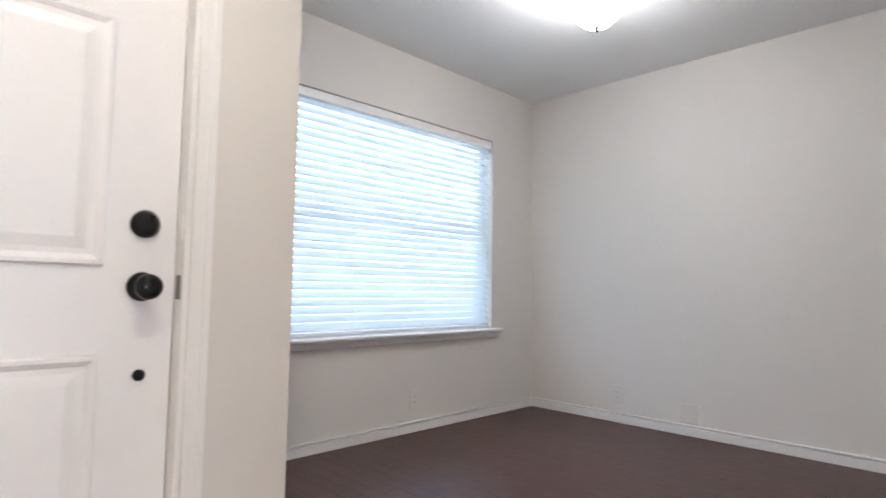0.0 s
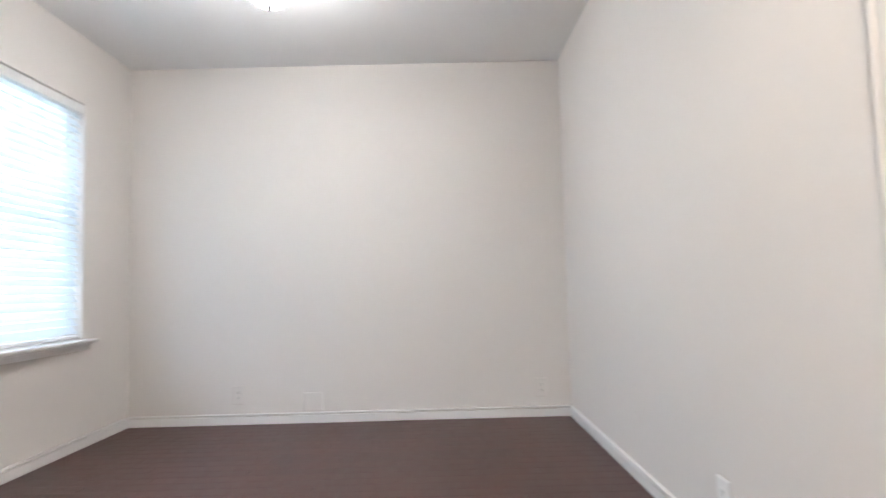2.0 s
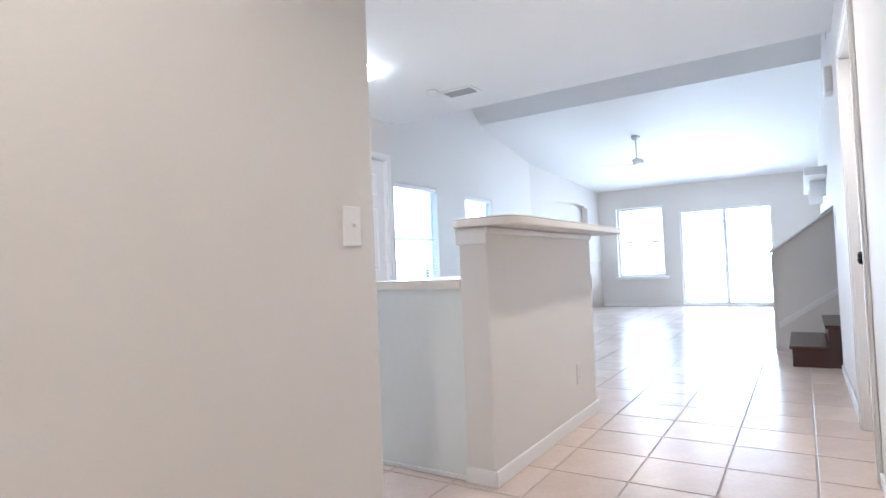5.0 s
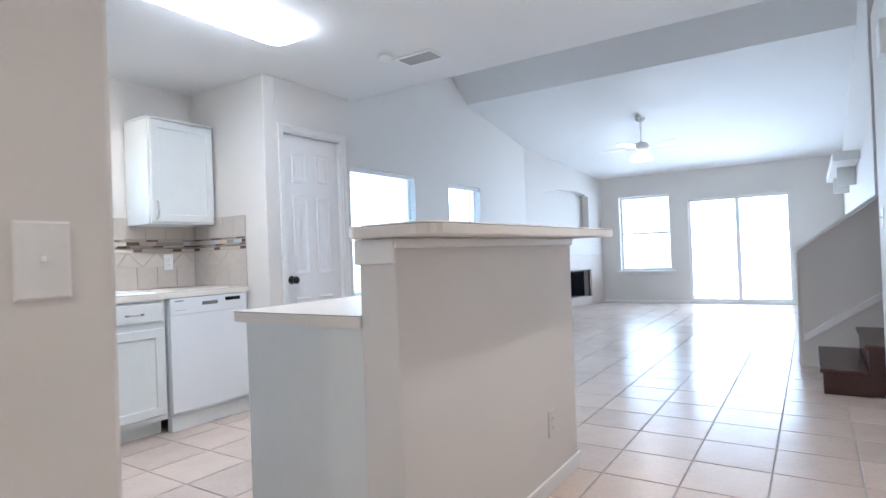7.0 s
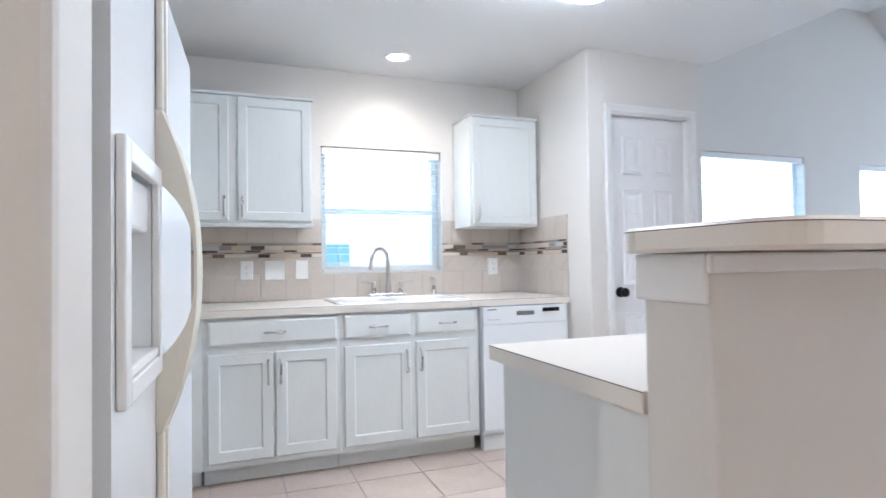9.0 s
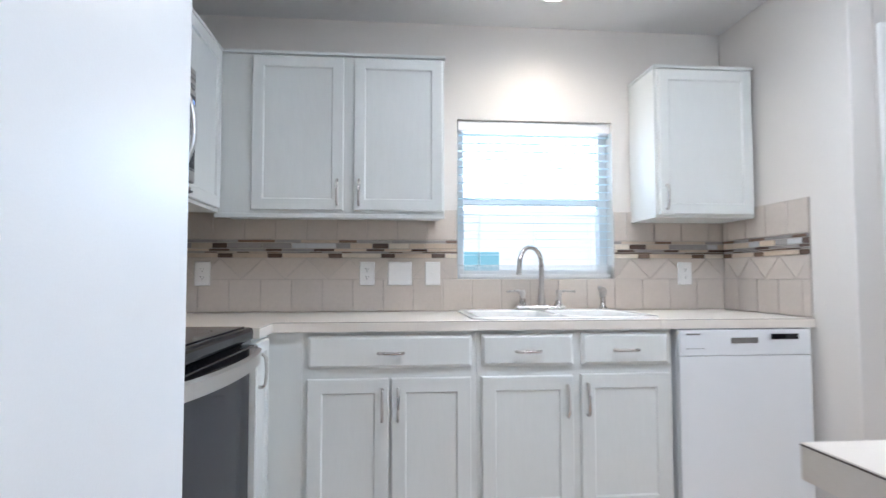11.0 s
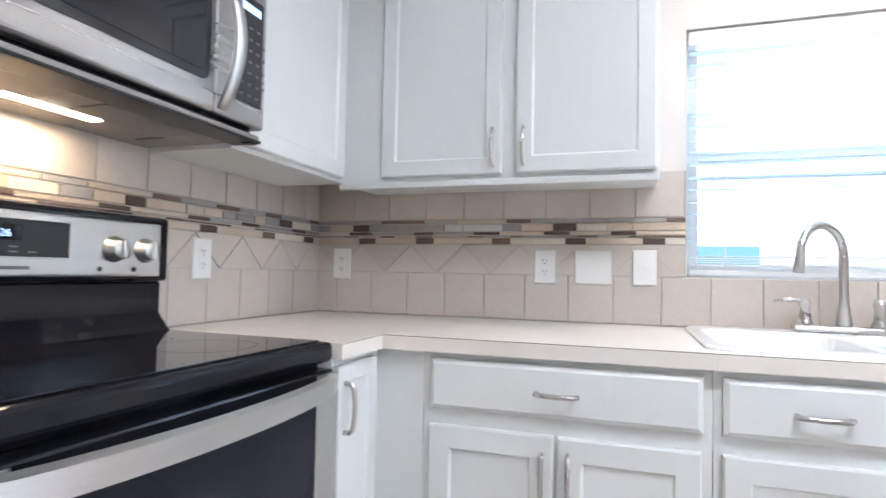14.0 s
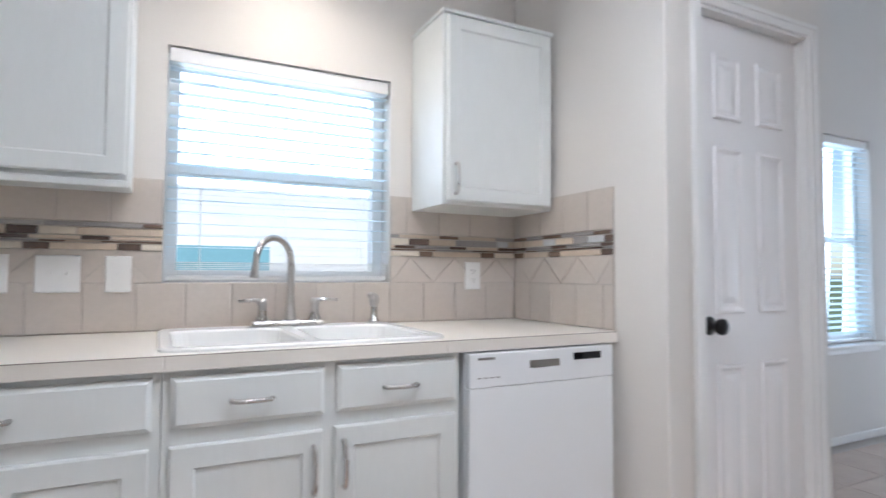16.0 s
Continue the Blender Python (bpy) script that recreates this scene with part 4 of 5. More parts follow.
# ---- fridge ----
FY0, FY1, FXB, FX, FH = -2.892, -1.957, 0.765, 0.861, 1.715
fr = turned(thing("refrigerator", (0.40, -2.5, 0), "white side-by-side refrigerator with a dispenser", "refrigerator"), ASKEW_FRIDGE)
part("cabinet", box(0.18, FXB, FY0 + 0.004, FY1 - 0.004, 0.03, FH - 0.012, 0.006), APPL, fr)
part("kick_grille", box(FXB - 0.02, FXB + 0.02, FY0 + 0.01, FY1 - 0.01, 0.012, 0.095, 0.003), GREYM, fr)
DV = -2.525
DZ0, DZ1, DY0, DY1 = 0.985, 1.285, -2.840, -2.605
bm = bmesh.new()
for a, b, c, e in ((FY0, DY0, 0.105, FH), (DY1, DV - 0.004, 0.105, FH), (DY0, DY1, 0.105, DZ0), (DY0, DY1, DZ1, FH)):
    box(FXB + 0.006, FX, a, b, c, e, 0.0, bm)
bmesh.ops.remove_doubles(bm, verts=bm.verts, dist=1e-5)
fd = part("freezer_door", bm, APPL, fr)
part("recess", box(FXB + 0.007, FXB + 0.016, DY0 + 0.001, DY1 - 0.001, DZ0 + 0.001, DZ1 - 0.001), PLASTIC, fd, "pale grey dispenser recess")
bm = bmesh.new()
for a, b, c, e in ((DY0 - 0.034, DY0, DZ0 - 0.032, DZ1 + 0.032), (DY1, DY1 + 0.026, DZ0 - 0.032, DZ1 + 0.032), (DY0, DY1, DZ0 - 0.032, DZ0), (DY0, DY1, DZ1, DZ1 + 0.032)):
    box(FX + 0.0005, FX + 0.014, a, b, c, e, 0.003, bm)
part("dispenser_frame", bm, PLASTIC, fd)
part("dispenser_panel", box(FXB + 0.02, FX - 0.004, DY0 + 0.004, DY1 - 0.004, DZ1 - 0.085, DZ1 - 0.004, 0.006), PLASTIC, fd)
part("drip_tray", box(FXB + 0.018, FX + 0.012, DY0 + 0.004, DY1 - 0.004, DZ0 + 0.002, DZ0 + 0.018, 0.004), PLASTIC, fd)
for y in (-2.76, -2.69):
    part("lever", box(FXB + 0.02, FXB + 0.05, y - 0.018, y + 0.018, DZ1 - 0.13, DZ1 - 0.086, 0.004), GREYM, fd)
part("fresh_food_door", box(FXB + 0.006, FX, DV + 0.004, FY1, 0.105, FH, 0.012, seg=3), APPL, fr)
part("hinge_cover", box(FXB - 0.03, FX - 0.02, FY1 - 0.09, FY1 - 0.02, FH + 0.0005, FH + 0.018, 0.004), PLASTIC, fr)
for y in (DV - 0.024, DV + 0.024):
    bm = bmesh.new()
    rows = []
    for k in range(41):
        z = 0.84 + 0.59 * k / 40
        q = abs(k / 20 - 1)
        outer = FX + 0.014 + 0.06 * max(0.0, 1 - q ** 2.2)
        inner = FX + 0.0006 + (0.064 * (1 - (q / 0.56) ** 3) if q < 0.56 else 0.0)
        w = 0.011
        rows.append([bm.verts.new(p) for p in ((inner, y - w, z), (outer - 0.004, y - w, z), (outer, y - w * 0.5, z), (outer, y + w * 0.5, z), (outer - 0.004, y + w, z), (inner, y + w, z))])
    for a, b in zip(rows, rows[1:]):
        for k in range(6):
            bm.faces.new((a[k], a[(k + 1) % 6], b[(k + 1) % 6], b[k]))
    bm.faces.new(rows[0][::-1])
    bm.faces.new(rows[-1])
    bmesh.ops.recalc_face_normals(bm, faces=bm.faces)
    hd = part("door_handle", bm, CREAM, fr, "yellowed bowed plastic handle")
    part("handle_strip", box(FX + 0.0006, FX + 0.013, y - 0.010, y + 0.010, 0.13, 0.838, 0.004), CREAM, fr)
    part("handle_strip", box(FX + 0.0006, FX + 0.013, y - 0.010, y + 0.010, 1.432, FH - 0.03, 0.004), CREAM, fr)

# ---- bar and lower counter ----
BARX, TOPX = 2.95, 3.19
bw = thing("bar_wall", (2.4, -3.04, 0), "greige painted half wall under the breakfast bar", "half wall")
part("wall", box(1.512, BARX, -3.112, -2.966, 0.0, 1.150, 0.008), PAINT, bw)
bm = box(1.502, BARX + 0.01, -3.124, -3.1125, 1.118, 1.149, 0.005)
box(1.502, 1.5115, -3.1125, -2.955, 1.072, 1.149, 0.005, bm)
part("moulding", bm, TRIM, bw)
bm = box(1.500, BARX + 0.01, -3.124, -3.1125, 0.0, 0.07, 0.004)
box(1.500, 1.5115, -3.1125, -2.962, 0.0, 0.07, 0.004, bm)
part("baseboard", bm, TRIM, bw)
bt = thing("bar_top", (2.5, -3.1, 1.15), "cream laminate bar top with rounded corners", "counter")
bm = bmesh.new()
loft([rounded(1.469, TOPX - 0.005, -3.275, -2.935, 1.1505, 0.075, 6), rounded(1.464, TOPX, -3.28, -2.93, 1.156, 0.078, 6), rounded(1.464, TOPX, -3.28, -2.93, 1.186, 0.078, 6), rounded(1.469, TOPX - 0.005, -3.275, -2.935, 1.1915, 0.075, 6)], bm)
bm.faces.new([v for v in bm.verts if abs(v.co.z - 1.1505) < 1e-5][::-1])
bmesh.ops.recalc_face_normals(bm, faces=bm.faces)
part("top", bm, LAMI, bt)
bm = bmesh.new()
loft([rounded(1.4636, TOPX + 0.0004, -3.2804, -2.9296, z, 0.078, 6) for z in (1.1846, 1.1862)], bm, False)
part("laminate_seam", bm, SEAM, bt, "thin dark seam along the edge")
lcb = thing("base_cabinet", (2.4, -2.67, 0), "white painted base cabinets with a plain end panel", "cabinet", "kitchen base cabinets")
part("body", box(1.548, BARX, -2.9655, -2.40, TOE, CB - 0.001, 0.002), CAB, lcb)
part("toe_kick", box(1.548, BARX - 0.01, -2.96, -2.46, 0.001, TOE - 0.0005), CAB, lcb)
part("end_panel", box(1.528, 1.5475, -2.9655, -2.392, 0.0, CB - 0.001, 0.003), CAB, lcb)
part("shoe_moulding", box(1.516, 1.5275, -2.9655, -2.392, 0.0, 0.022, 0.004), TRIM, lcb)
lct = thing("worktop", (2.4, -2.66, CB), "cream laminate worktop behind the bar", "worktop")
part("top", box(1.508, BARX, -2.9655, -2.350, CB, CT, 0.0012), LAMI, lct)
part("edge_band", box(1.5065, 1.5075, -2.965, -2.352, CB + 0.001, CT - 0.0032), LAMI, lct, "laminate edge band")
part("laminate_seam", box(1.5062, 1.5090, -2.965, -2.351, CT - 0.0030, CT - 0.0014), SEAM, lct, "thin dark seam along the edge")


# ---- outlets and switches ----
def cover_plate(m, gangs, kind, label, mat=None):
    """A wall plate; local x along the wall, -y into the room, centred on the origin."""
    w, h = 0.078 + 0.046 * (gangs - 1), 0.061
    face = mat or PLASTIC
    name = "outlet" if kind == "outlet" else "light_switch"
    ob = tagged(new(name), label, "outlet" if kind == "outlet" else "switch")
    ob.matrix_world = m

    def sub(n, bm, mat):
        me = bpy.data.meshes.new(n)
        bm.to_mesh(me)
        bm.free()
        me.materials.append(mat)
        o = new(n, me)
        o.parent = ob

    sub("plate", rings_face([(-w / 2, w / 2, -h, h, -0.0005), (-w / 2, w / 2, -h, h, -0.003), (-w / 2 + 0.004, w / 2 - 0.004, -h + 0.004, h - 0.004, -0.0065)]), face)
    for g in range(gangs):
        u = (g - (gangs - 1) / 2) * 0.046
        if kind == "outlet":
            for z in (-0.0195, 0.0195):
                sub("socket", box(u - 0.016, u + 0.016, -0.0085, -0.0067, z - 0.014, z + 0.014, 0.0012), face)
                for du2, h in ((-0.006, 0.008), (0.006, 0.0065)):
                    sub("slot", box(u + du2 - 0.0011, u + du2 + 0.0011, -0.0089, -0.0086, z - 0.001, z + h - 0.001), DARK)
                sub("slot", box(u - 0.002, u + 0.002, -0.0089, -0.0086, z - 0.010, z - 0.006), DARK)
        elif kind == "switch":
            sub("toggle_slot", box(u - 0.005, u + 0.005, -0.0074, -0.0067, -0.012, 0.012), face)
            bm = box(u - 0.0035, u + 0.0035, -0.0185, -0.0076, -0.003, 0.006, 0.001)
            sub("toggle", bm, face)
        for z in ((-0.03, 0.03) if kind == "switch" else (0.0,)):
            sub("screw", lathe([(0.003, 0), (0.003, 0.001)], (u, -0.0066, z), "Y", 10), face)
    return ob


def facing(x, y, z, turn):
    return pose(x, y, z, 0, 0, turn)


SZ = 1.110
for x, g, k, t in ((0.122, 1, "outlet", "white duplex outlet on the tiled backsplash"), (0.940, 1, "outlet", "white duplex outlet on the tiled backsplash"),
                   (1.108, 2, "switch", "white double light switch on the backsplash"), (1.278, 1, "switch", "white single light switch on the backsplash"), (2.648, 1, "outlet", "white duplex outlet on the tiled backsplash")):
    cover_plate(facing(x, -0.0125, SZ, 0), g, k, t)
cover_plate(facing(0.0125, -0.684, SZ, 90), 1, "outlet", "white duplex outlet on the side backsplash")
cover_plate(facing(0.583, -3.1475, 1.110, 0), 1, "switch", "white single light switch on the wall end")
for x in (-2.52, -0.53):
    cover_plate(facing(x, -0.2285, 0.19, 0), 1, "outlet", "painted-over outlet low on the study wall", PAINT)
cover_plate(facing(-2.03, -0.2285, 0.135, 0), 2, "blank", "wide blank cover plate low on the wall", PAINT)
cover_plate(facing(-3.2495, -1.46, 0.20, 90), 1, "outlet", "outlet below the study window", PAINT)
cover_plate(facing(-0.331, -2.25, 0.20, 270), 1, "outlet", "white outlet low on the study wall")
cover_plate(facing(2.62, -3.1125, 0.30, 0), 1, "outlet", "outlet on the bar wall", PAINT)
cover_plate(facing(4.72, -4.529, 1.22, 180), 1, "switch", "white switch at the end of the hallway wall")

# ---- lamps and ceiling fixtures ----
sl = thing("ceiling_lamp", (-1.91, -1.55, SH), "white alabaster glass bowl ceiling lamp, lit", "lamp")
# the canopy's wide disc is added, unseen in the bowl, to block upward light
part("canopy", lathe([(0.075, 0), (0.075, -0.012), (0.05, -0.03), (0.012, -0.036), (0.008, -0.05), (0.008, -0.136), (0.122, -0.138), (0.122, -0.140), (0.008, -0.142), (0.008, -0.256)], (-1.91, -1.55, SH - 0.0005)), NICKEL, sl, "", True)
part("bowl", lathe([(0.127, -0.135), (0.13, -0.142), (0.122, -0.172), (0.10, -0.212), (0.065, -0.244), (0.028, -0.256), (0.01, -0.258)], (-1.91, -1.55, SH), sides=32), BOWL, sl, "white lit glass bowl", True)
part("finial", lathe([(0.012, -0.257), (0.014, -0.262), (0.006, -0.268), (0.011, -0.276), (0.003, -0.284)], (-1.91, -1.55, SH), sides=14), BRONZE, sl, "dark metal finial", True)

tl_ = thing("kitchen_ceiling_light", (1.95, -1.60, KH), "long white fluorescent ceiling light with rounded ends, lit", "ceiling light")
bm = bmesh.new()
prof = [(0.0, 0.16), (0.02, 0.165), (0.042, 0.15), (0.056, 0.11), (0.062, 0.05)]
loft([rounded(1.30 + (0.165 - w) * 0.6, 2.55 - (0.165 - w) * 0.6, -1.60 - w, -1.60 + w, KH - 0.001 - d, min(0.08, w - 0.005), 5) for d, w in prof], bm)
bmesh.ops.recalc_face_normals(bm, faces=bm.faces)
part("diffuser", bm, TUBE, tl_, "white lit acrylic diffuser", True)
part("end_cap", box(1.285, 1.299, -1.75, -1.45, KH - 0.03, KH - 0.001, 0.004), PLASTIC, tl_)


def can_light(x, y):
    ob = thing("recessed_light", (x, y, KH), "round recessed ceiling light, lit", "ceiling light", "recessed lights")
    part("trim_ring", lathe([(0.088, 0), (0.09, -0.004), (0.072, -0.007), (0.066, -0.002)], (x, y, KH - 0.0005), sides=28), PLASTIC, ob, "", True)
    part("lens", lathe([(0.064, -0.0025), (0.05, -0.005), (0.02, -0.006)], (x, y, KH), sides=24), CANL, ob, "glowing lens", True)


can_light(1.84, -0.37)
can_light(2.55, -3.77)
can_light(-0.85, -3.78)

vt = thing("ceiling_vent", (3.34, -1.96, KH), "white louvred ceiling air vent", "vent")
bm = bmesh.new()
for a, b, c, d in ((3.24, 3.265, -2.11, -1.80), (3.405, 3.43, -2.11, -1.80), (3.265, 3.405, -2.11, -2.085), (3.265, 3.405, -1.825, -1.80)):
    box(a, b, c, d, KH - 0.010, KH - 0.0005, 0.002, bm)
part("frame", bm, PLASTIC, vt)
part("backing", box(3.266, 3.404, -2.084, -1.826, KH - 0.002, KH - 0.0006), DARK, vt)
for k in range(9):
    x = 3.274 + k * 0.0153
    part("slat", moved(box(-0.0065, 0.0065, -2.084, -1.826, -0.0007, 0.0007), Matrix.Translation((x, 0, KH - 0.008)) @ Matrix.Rotation(radians(62), 4, "Y")), VENTM, vt)
sm = thing("smoke_detector", (3.18, -1.78, KH), "small round white smoke detector", "smoke detector")
part("case", lathe([(0.05, 0), (0.052, -0.012), (0.04, -0.024), (0.015, -0.028)], (3.18, -1.78, KH - 0.0005), sides=20), PLASTIC, sm, "", True)
ch = thing("door_chime", (4.05, -4.50, 2.16), "small white door chime box high on the wall", "chime")
part("case", box(3.97, 4.13, -4.5295, -4.48, 2.07, 2.25, 0.006), PLASTIC, ch)

# ceiling fan
FXC, FYC = 8.72, -2.10
fzc = FOLD[1] - (FXC - FOLD[0]) * FALL
fn = thing("ceiling_fan", (FXC, FYC, fzc), "white five-blade ceiling fan with lit glass shades", "fan")
part("canopy", lathe([(0.07, 0.0), (0.07, -0.03), (0.03, -0.07), (0.015, -0.075)], (FXC, FYC, fzc - 0.004)), PLASTIC, fn, "", True)
part("downrod", tube([(FXC, FYC, fzc - 0.07), (FXC, FYC, 2.60)], 0.012, 10), PLASTIC, fn)
part("motor", lathe([(0.03, 0.12), (0.085, 0.10), (0.115, 0.06), (0.11, 0.0), (0.06, -0.03), (0.05, -0.06)], (FXC, FYC, 2.50), sides=28), PLASTIC, fn, "", True)
for k in range(5):
    m = Matrix.Translation((FXC, FYC, 2.535)) @ Matrix.Rotation(radians(72 * k + 20), 4, "Z")
    bm = bmesh.new()
    loft([rounded(0.20, 0.62, -0.062, 0.062, z, 0.05, 4) for z in (-0.004, 0.004)], bm)
    bm.faces.new([v for v in bm.verts if v.co.z < 0][::-1])
    bmesh.ops.recalc_face_normals(bm, faces=bm.faces)
    part("blade", moved(bm, m @ Matrix.Rotation(radians(11), 4, "X")), PLASTIC, fn, "white fan blade")
    part("blade_arm", moved(box(0.09, 0.24, -0.018, 0.018, -0.012, -0.006, 0.002), m), NICKEL, fn)
for k in range(4):
    a = radians(90 * k + 45)
    c = (FXC + 0.105 * math.cos(a), FYC + 0.105 * math.sin(a), 2.395)
    part("shade", lathe([(0.028, 0.045), (0.045, 0.03), (0.06, 0.0), (0.066, -0.045), (0.03, -0.05)], c, sides=18), FROST, fn, "lit frosted glass shade", True)
    part("arm", tube([(FXC, FYC, 2.45), (c[0], c[1], 2.435)], 0.009, 8), NICKEL, fn)

# ---- stairs ----
st = thing("staircase", (5.55, -5.2, 0), "staircase with dark stained wooden steps", "stairs")
for k in range(9):
    y1 = -4.155 - 0.265 * k
    z1 = 0.178 * (k + 1)
    x0 = 4.985 if k == 0 else 5.003
    x1 = 6.115 if k == 0 else 5.995
    part("step", box(x0 + 0.012, x1, y1 - 0.265 - (0.04 if k < 8 else 0), y1 - 0.022, 0.0, z1 - 0.031), TREAD, st, "dark stained riser")
    part("tread", box(x0, x1, y1 - 0.285, y1, z1 - 0.030, z1, 0.008), TREAD, st, "dark stained tread with rounded nosing")
part("newel_step", box(4.997, 5.04, -4.42, -4.177, 0.0, 0.147), TREAD, st)
hw = thing("stair_half_wall", (6.06, -4.6, 0), "greige sloping half wall with a white wooden cap", "half wall")


def sloped(x0, x1, y0, y1, zl0, zl1, zu0, zu1):
    own = bmesh.new()
    v = [own.verts.new(p) for x in (x0, x1) for p in ((x, y0, zl0), (x, y1, zl1), (x, y1, zu1), (x, y0, zu0))]
    for f in ((0, 1, 2, 3), (7, 6, 5, 4), (0, 4, 5, 1), (1, 5, 6, 2), (2, 6, 7, 3), (3, 7, 4, 0)):
        own.faces.new([v[k] for k in f])
    bmesh.ops.recalc_face_normals(own, faces=own.faces)
    return own


part("wall", sloped(6.0, 6.119, -4.035, -6.2, 0, 0, 0.995, 0.995 + 2.165 * 0.735), PAINT, hw)
part("cap", sloped(5.97, 6.15, -4.005, -6.2, 0.975, 0.975 + 2.195 * 0.735, 1.012, 1.012 + 2.195 * 0.735), TRIM, hw, "white painted sloping cap")
part("skirt_board", sloped(5.985, 5.9995, -4.055, -6.1, 0.21, 0.21 + 2.045 * 0.68, 0.27, 0.27 + 2.045 * 0.68), TRIM, hw)
part("end_board", box(5.985, 6.135, -4.0345, -4.017, 0, 0.97, 0.003), TRIM, hw)

# ledge and open shelves on the far living room wall
lg = thing("wall_ledge", (9.3, -4.5, 1.9), "white painted wall ledge over a recess", "ledge")
part("ledge", box(7.6, 10.4, -4.599, -4.36, 1.93, 2.03, 0.006), TRIM, lg)
part("bracket", box(8.3, 8.4, -4.599, -4.42, 1.72, 1.929, 0.004), TRIM, lg)
part("bracket", box(9.7, 9.8, -4.599, -4.42, 1.72, 1.929, 0.004), TRIM, lg)

# fireplace
fp = thing("fireplace", (10.4, -0.4, 0), "corner fireplace with pale tile surround and dark firebox", "fireplace")
bm = bmesh.new()
for a, b, c, d in ((0.62, FB[0], 0.0, 0.97), (FB[1], 2.25, 0.0, 0.97), (FB[0], FB[1], FB[3], 0.97), (FB[0], FB[1], 0.0, FB[2])):
    box(a, b, -0.035, -0.002, c, d, 0.003, bm)
part("surround", moved(bm, DM), STONE, fp, "pale stone tile surround")
bm = box(FB[0], FB[1], 0.50, 0.52, FB[2] - 0.02, FB[3] + 0.02)
box(FB[0] - 0.02, FB[0], 0.141, 0.50, FB[2] - 0.02, FB[3] + 0.02, bm=bm)
box(FB[1], FB[1] + 0.02, 0.141, 0.50, FB[2] - 0.02, FB[3] + 0.02, bm=bm)
box(FB[0], FB[1], 0.141, 0.50, FB[3], FB[3] + 0.02, bm=bm)
box(FB[0], FB[1], 0.141, 0.50, FB[2] - 0.02, FB[2], bm=bm)
part("firebox", moved(bm, DM), FIREBOX, fp, "black firebox")
bm = bmesh.new()
for a, b, c, d in ((FB[0] + 0.002, FB[0] + 0.03, FB[2] + 0.002, FB[3] - 0.002), (FB[1] - 0.03, FB[1] - 0.002, FB[2] + 0.002, FB[3] - 0.002), (FB[0] + 0.03, FB[1] - 0.03, FB[3] - 0.03, FB[3] - 0.002)):
    box(a, b, 0.0, 0.02, c, d, 0.002, bm)
part("screen_frame", moved(bm, DM), BLACKP, fp, "black metal screen frame")

# patio outside the sliding door
structure("pavement", box(11.6, 16.0, -6.0, 0.5, -0.29, -0.06), material("patio_concrete", (0.55, 0.54, 0.52), 0.85, var=0.08, scale=2, fine=80, bump=0.08), "pale concrete patio slab", "patio")

# ---- backsplash tiles ----
rng = random.Random(4)
T = 0.154
G = 0.0035
BZ = (CT + 0.0015, 1.081, 1.188, 1.283, 1.441)     # rows: squares, clipped row, mosaic band, upper row


def tri_prism(pts, t):
    own = bmesh.new()
    back = [own.verts.new((u, -0.001, w)) for u, w in pts]
    front = [own.verts.new((u, -t, w)) for u, w in pts]
    own.faces.new(front)
    own.faces.new(back[::-1])
    for k in range(len(pts)):
        own.faces.new((back[k], back[(k + 1) % len(pts)], front[(k + 1) % len(pts)], front[k]))
    bmesh.ops.recalc_face_normals(own, faces=own.faces)
    return own


def shrink(pts, d):
    c = (sum(p[0] for p in pts) / len(pts), sum(p[1] for p in pts) / len(pts))
    out = []
    for u, w in pts:
        l = math.hypot(u - c[0], w - c[1])
        out.append((c[0] + (u - c[0]) * (1 - d / l), c[1] + (w - c[1]) * (1 - d / l)))
    return out


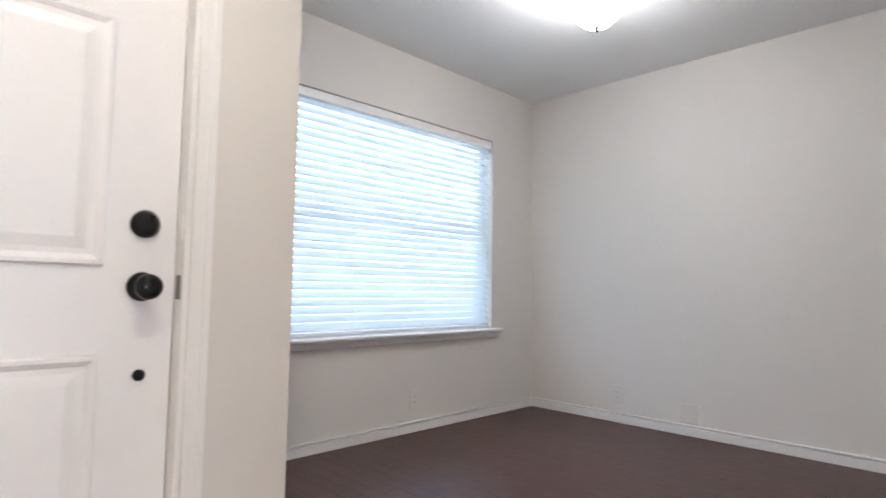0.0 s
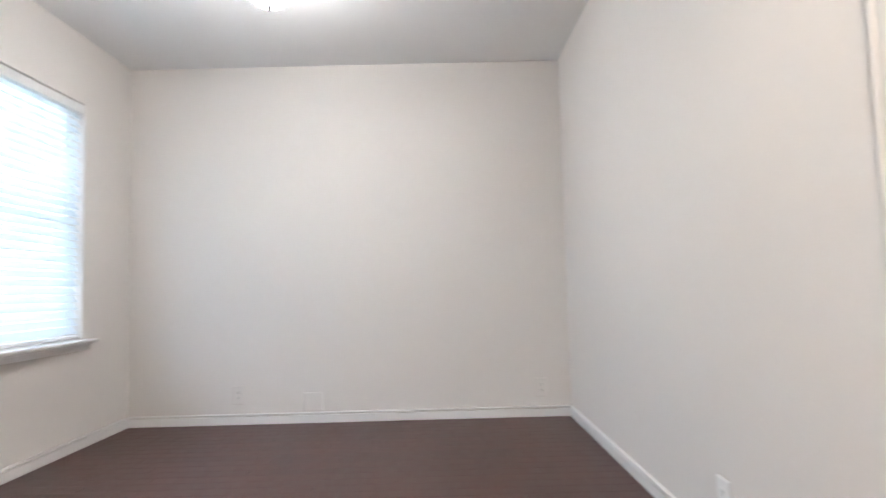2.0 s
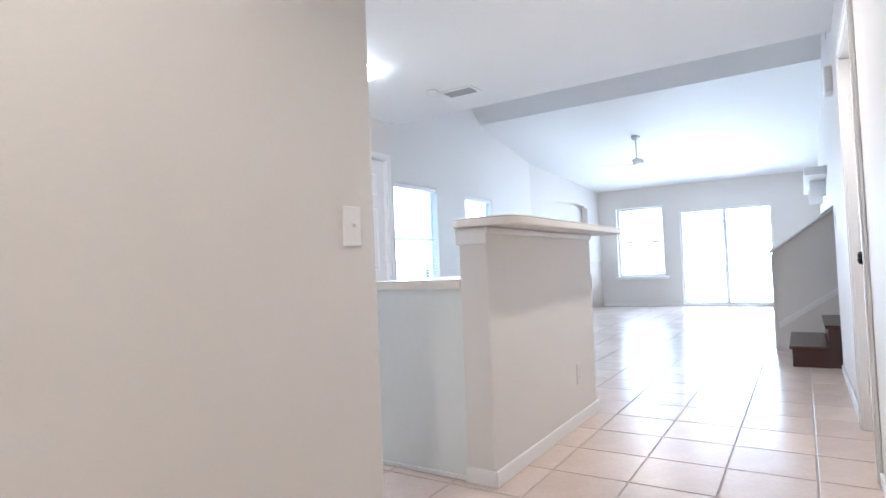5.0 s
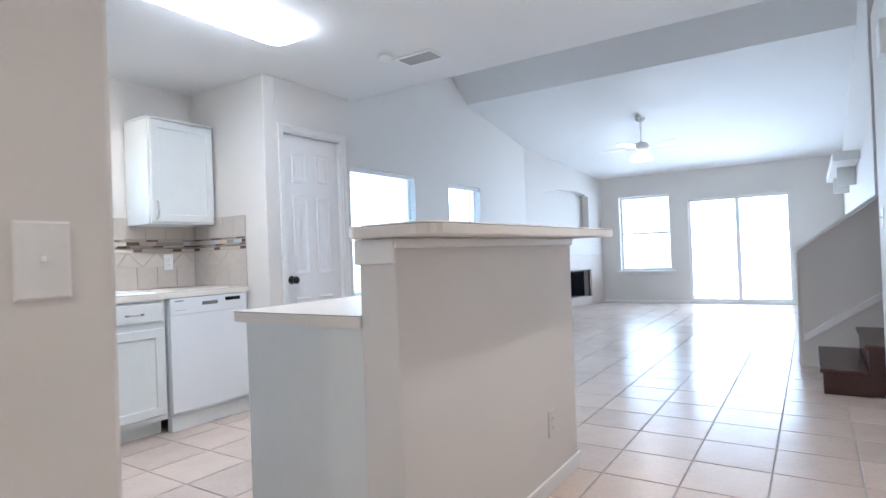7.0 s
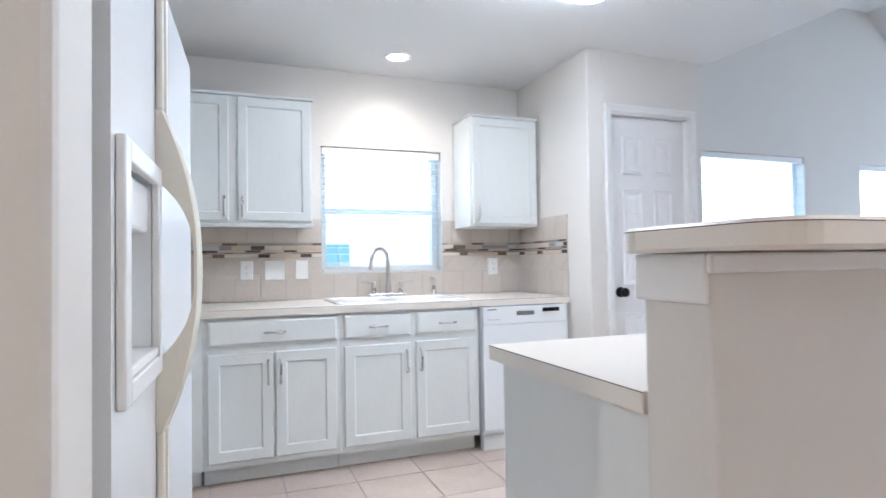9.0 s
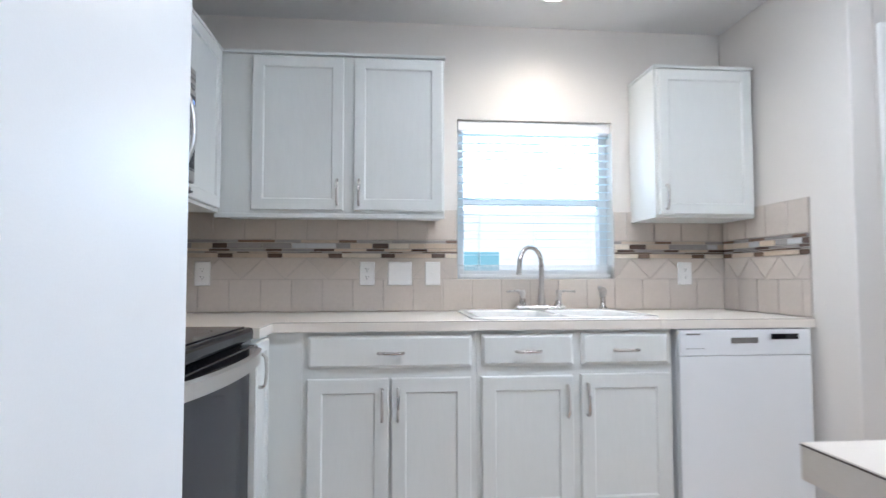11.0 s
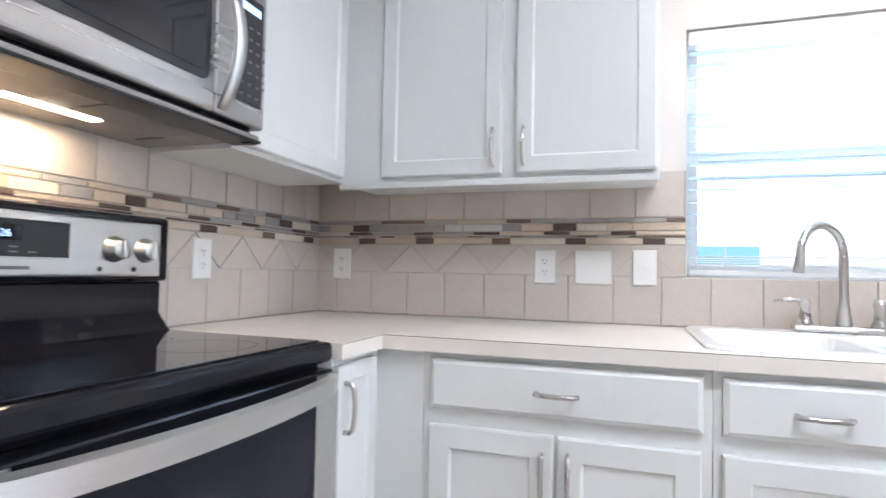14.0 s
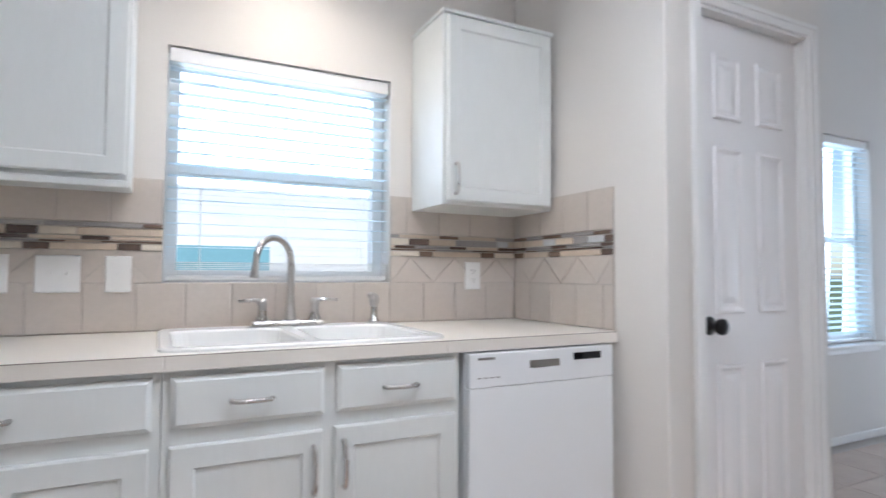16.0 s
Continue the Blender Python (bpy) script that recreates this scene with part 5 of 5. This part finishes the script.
def backsplash(name, m, length, gaps, label, tops, phase=0.0):
    """Tiled strip of wall of that length; gaps are (u0, u1, z0) openings, tops says how high it goes at u."""
    ob = tagged(new(name), label, "backsplash", "", "structure")
    ob.matrix_world = m
    cache = {}

    def piece(n, key, make, mat, at):
        key = (key, mat.name)
        if key not in cache:
            me = bpy.data.meshes.new(n)
            bm = make()
            bm.to_mesh(me)
            bm.free()
            me.materials.append(mat)
            cache[key] = me
        o = new(n, cache[key])
        o.parent = ob
        o.matrix_local = Matrix.Translation(at)

    def clear(u0, u1, z0, z1):
        spans = [(u0, u1)]
        for a, b, z in gaps:
            if z1 > z + 0.003:
                spans = [s for p, q in spans for s in ((p, min(q, a)), (max(p, b), q)) if s[1] - s[0] > 0.006]
        return spans

    bm = bmesh.new()
    for u0, u1 in clear(0.0, length, BZ[0], BZ[4]):
        box(u0, u1, -0.006, -0.0008, BZ[0], BZ[4], bm=bm)
    for a, b, z in gaps:
        if z > BZ[0]:
            box(a, b, -0.006, -0.0008, BZ[0], z, bm=bm)
    me = bpy.data.meshes.new("grout_bed")
    bm.to_mesh(me)
    bm.free()
    me.materials.append(WALLGROUT)
    new("grout_bed", me).parent = ob
    for z0, z1, shift in ((BZ[0], BZ[1], 0.0), (BZ[3], BZ[4], 0.082)):
        u = -(phase + shift) % T - T
        while u < length:
            for a, b in clear(max(u, 0), min(u + T, length), z0, z1):
                w, h = b - a - G, z1 - z0 - G
                if w > 0.008:
                    piece("tile", (round(w, 4), round(h, 4)), lambda: box(-w / 2, w / 2, -0.011, -0.0062, -h / 2, h / 2, 0.0018, seg=1), TILEW, ((a + b) / 2, 0, (z0 + z1) / 2))
            u += T
    # clipped tiles set on the diagonal
    h = BZ[2] - BZ[1]
    u = -phase - 0.06 - 2 * h
    k = 0
    S = 2 * h
    while u < length + S:
        for pts in (((0, 0), (S, 0), (h, h)), ((h, h), (S, 0), (S + h, h))):
            q = [(u + a, BZ[1] + b) for a, b in pts]
            if min(p[0] for p in q) < 0.002 or max(p[0] for p in q) > length - 0.002:
                q = [(min(max(a, 0.0), length), b) for a, b in q]
                if max(p[0] for p in q) - min(p[0] for p in q) < 0.03:
                    continue
            mid = (min(p[0] for p in q), max(p[0] for p in q))
            ok = clear(mid[0], mid[1], BZ[1], BZ[2])
            if not ok:
                continue
            if len(ok) > 1 or ok[0][1] - ok[0][0] < mid[1] - mid[0] - 0.004:
                a, b = max(ok, key=lambda s: s[1] - s[0])
                q = [(min(max(x, a), b), z) for x, z in q]
            q = [p for n, p in enumerate(q) if p not in q[:n]]
            if len(q) < 3:
                continue
            cx = sum(p[0] for p in q) / len(q)
            r = tuple((round(x - cx, 4), round(z - BZ[1], 4)) for x, z in shrink(q, G * 0.9))
            piece("tile", r, lambda: tri_prism(r, 0.011), TILEW, (cx, 0, BZ[1]))
        u += S
    # mosaic band in five courses: (base, height, long pieces, their stones, short pieces, their stones)
    z0 = BZ[2] + 0.002
    for hh, la, ma, lb, mb in ((0.023, (0.17, 0.25), (2, 3, 3, 2), (0.065, 0.075), (0, 0, 1)), (0.007, (0.08, 0.20), (1, 2, 4), (0.05, 0.08), (0, 1)), (0.013, (0.13, 0.21), (2, 4, 2), (0.085, 0.10), (0, 0)),
                               (0.027, (0.08, 0.15), (5, 2, 4, 3, 2), (0.06, 0.09), (4, 0, 2, 5)), (0.015, (0.12, 0.20), (4, 2, 1), (0.09, 0.14), (1, 4))):
        u, k = 0.0, rng.randrange(2)
        while u < length - 0.004:
            e = min(length, u + rng.uniform(*(la, lb)[k % 2]))
            stone = STONES[rng.choice((ma, mb)[k % 2])]
            for a, b in clear(u, e, z0, z0 + hh):
                w = b - a - 0.002
                if w > 0.006:
                    w = round(w, 2) if w > 0.02 else w
                    piece("mosaic_piece", (round(w, 4), round(hh, 4)), lambda: box(-w / 2, w / 2, -0.0115, -0.0062, 0.001, hh - 0.001, 0.0012 if hh > 0.01 else 0.0006, seg=1), stone, ((a + b) / 2, 0, z0))
            u, k = e, k + 1
        z0 += hh + 0.0018
    return ob


backsplash("wall_tiles_sink", Matrix(), 2.880, [(KW[0] - 0.002, KW[1] + 0.002, KW[2] - 0.004)], "beige tile backsplash with a brown mosaic band", None, 0.056)
backsplash("wall_tiles_range", LEFT @ Matrix.Translation((-2.02, 0, 0)), 2.006, [], "beige tile backsplash behind the range", None, 0.02)
backsplash("wall_tiles_pantry", Matrix(((0, 1, 0, 2.881), (-1, 0, 0, 0), (0, 0, 1, 0), (0, 0, 0, 1))) @ Matrix.Translation((0.013, 0, 0)), 0.636, [], "beige tile backsplash on the pantry wall", None, 0.03)

# ---- floorboards of the study ----
fl = bpy.data.objects["floor_study"]
cache = {}
row = 0
y = -3.10
while y < -0.23:
    x = -3.25 - rng.uniform(0, 0.9)
    wy = min(0.083, -0.229 - y)
    while x < -0.332:
        L = rng.choice((0.6, 0.9, 1.2))
        a, b = max(x, -3.25), min(x + L, -0.332)
        if b - a > 0.02:
            key = (round(b - a, 3), round(wy, 3))
            if key not in cache:
                me = bpy.data.meshes.new("floorboard")
                bm = box(-key[0] / 2 + 0.0006, key[0] / 2 - 0.0006, -key[1] / 2 + 0.0006, key[1] / 2 - 0.0006, -0.0018, 0.0, 0.0006, seg=1)
                bm.to_mesh(me)
                bm.free()
                me.materials.append(WOOD)
                cache[key] = me
            o = new("floorboard", cache[key])
            o.parent = fl
            o.location = ((a + b) / 2, y + wy / 2, 0.0)
        x += L
    y += 0.083

# ---- floor tiles ----
PX, PY = 0.36, 0.35
X0, Y0 = 1.82, -3.25
me = bpy.data.meshes.new("floor_tile")
bm = box(-PX / 2 + 0.003, PX / 2 - 0.003, -PY / 2 + 0.003, PY / 2 - 0.003, -0.0038, 0.0, 0.003, seg=2)
bm.to_mesh(me)
bm.free()
me.materials.append(TILEF)
fl = bpy.data.objects["floor"]
far = bmesh.new()
n = 0
for i in range(-12, 30):
    for j in range(-4, 10):
        cx, cy = X0 + (i + 0.5) * PX, Y0 + (j + 0.5) * PY
        if cx < -1.9 or cx > 11.4 or cy > -0.02 or cy < -4.6:
            continue
        if cx < -0.35 and cy > -3.12:
            continue
        near = -0.4 < cx < 8.2 and cy < -2.9 or 0.5 < cx < 3.4 and cy > -3.3
        jz = rng.uniform(-0.0006, 0.0)
        if near and n < 295:
            o = new("tile", me)
            o.parent = fl
            o.location = (cx, cy, jz)
            n += 1
        else:
            box(cx - PX / 2 + 0.003, cx + PX / 2 - 0.003, cy - PY / 2 + 0.003, cy + PY / 2 - 0.003, -0.0038, jz, bm=far)
o = part("tile_field", far, TILEFJ, None)
o.parent = fl
tagged(o, "beige ceramic floor tiles", "", "", "stuff")
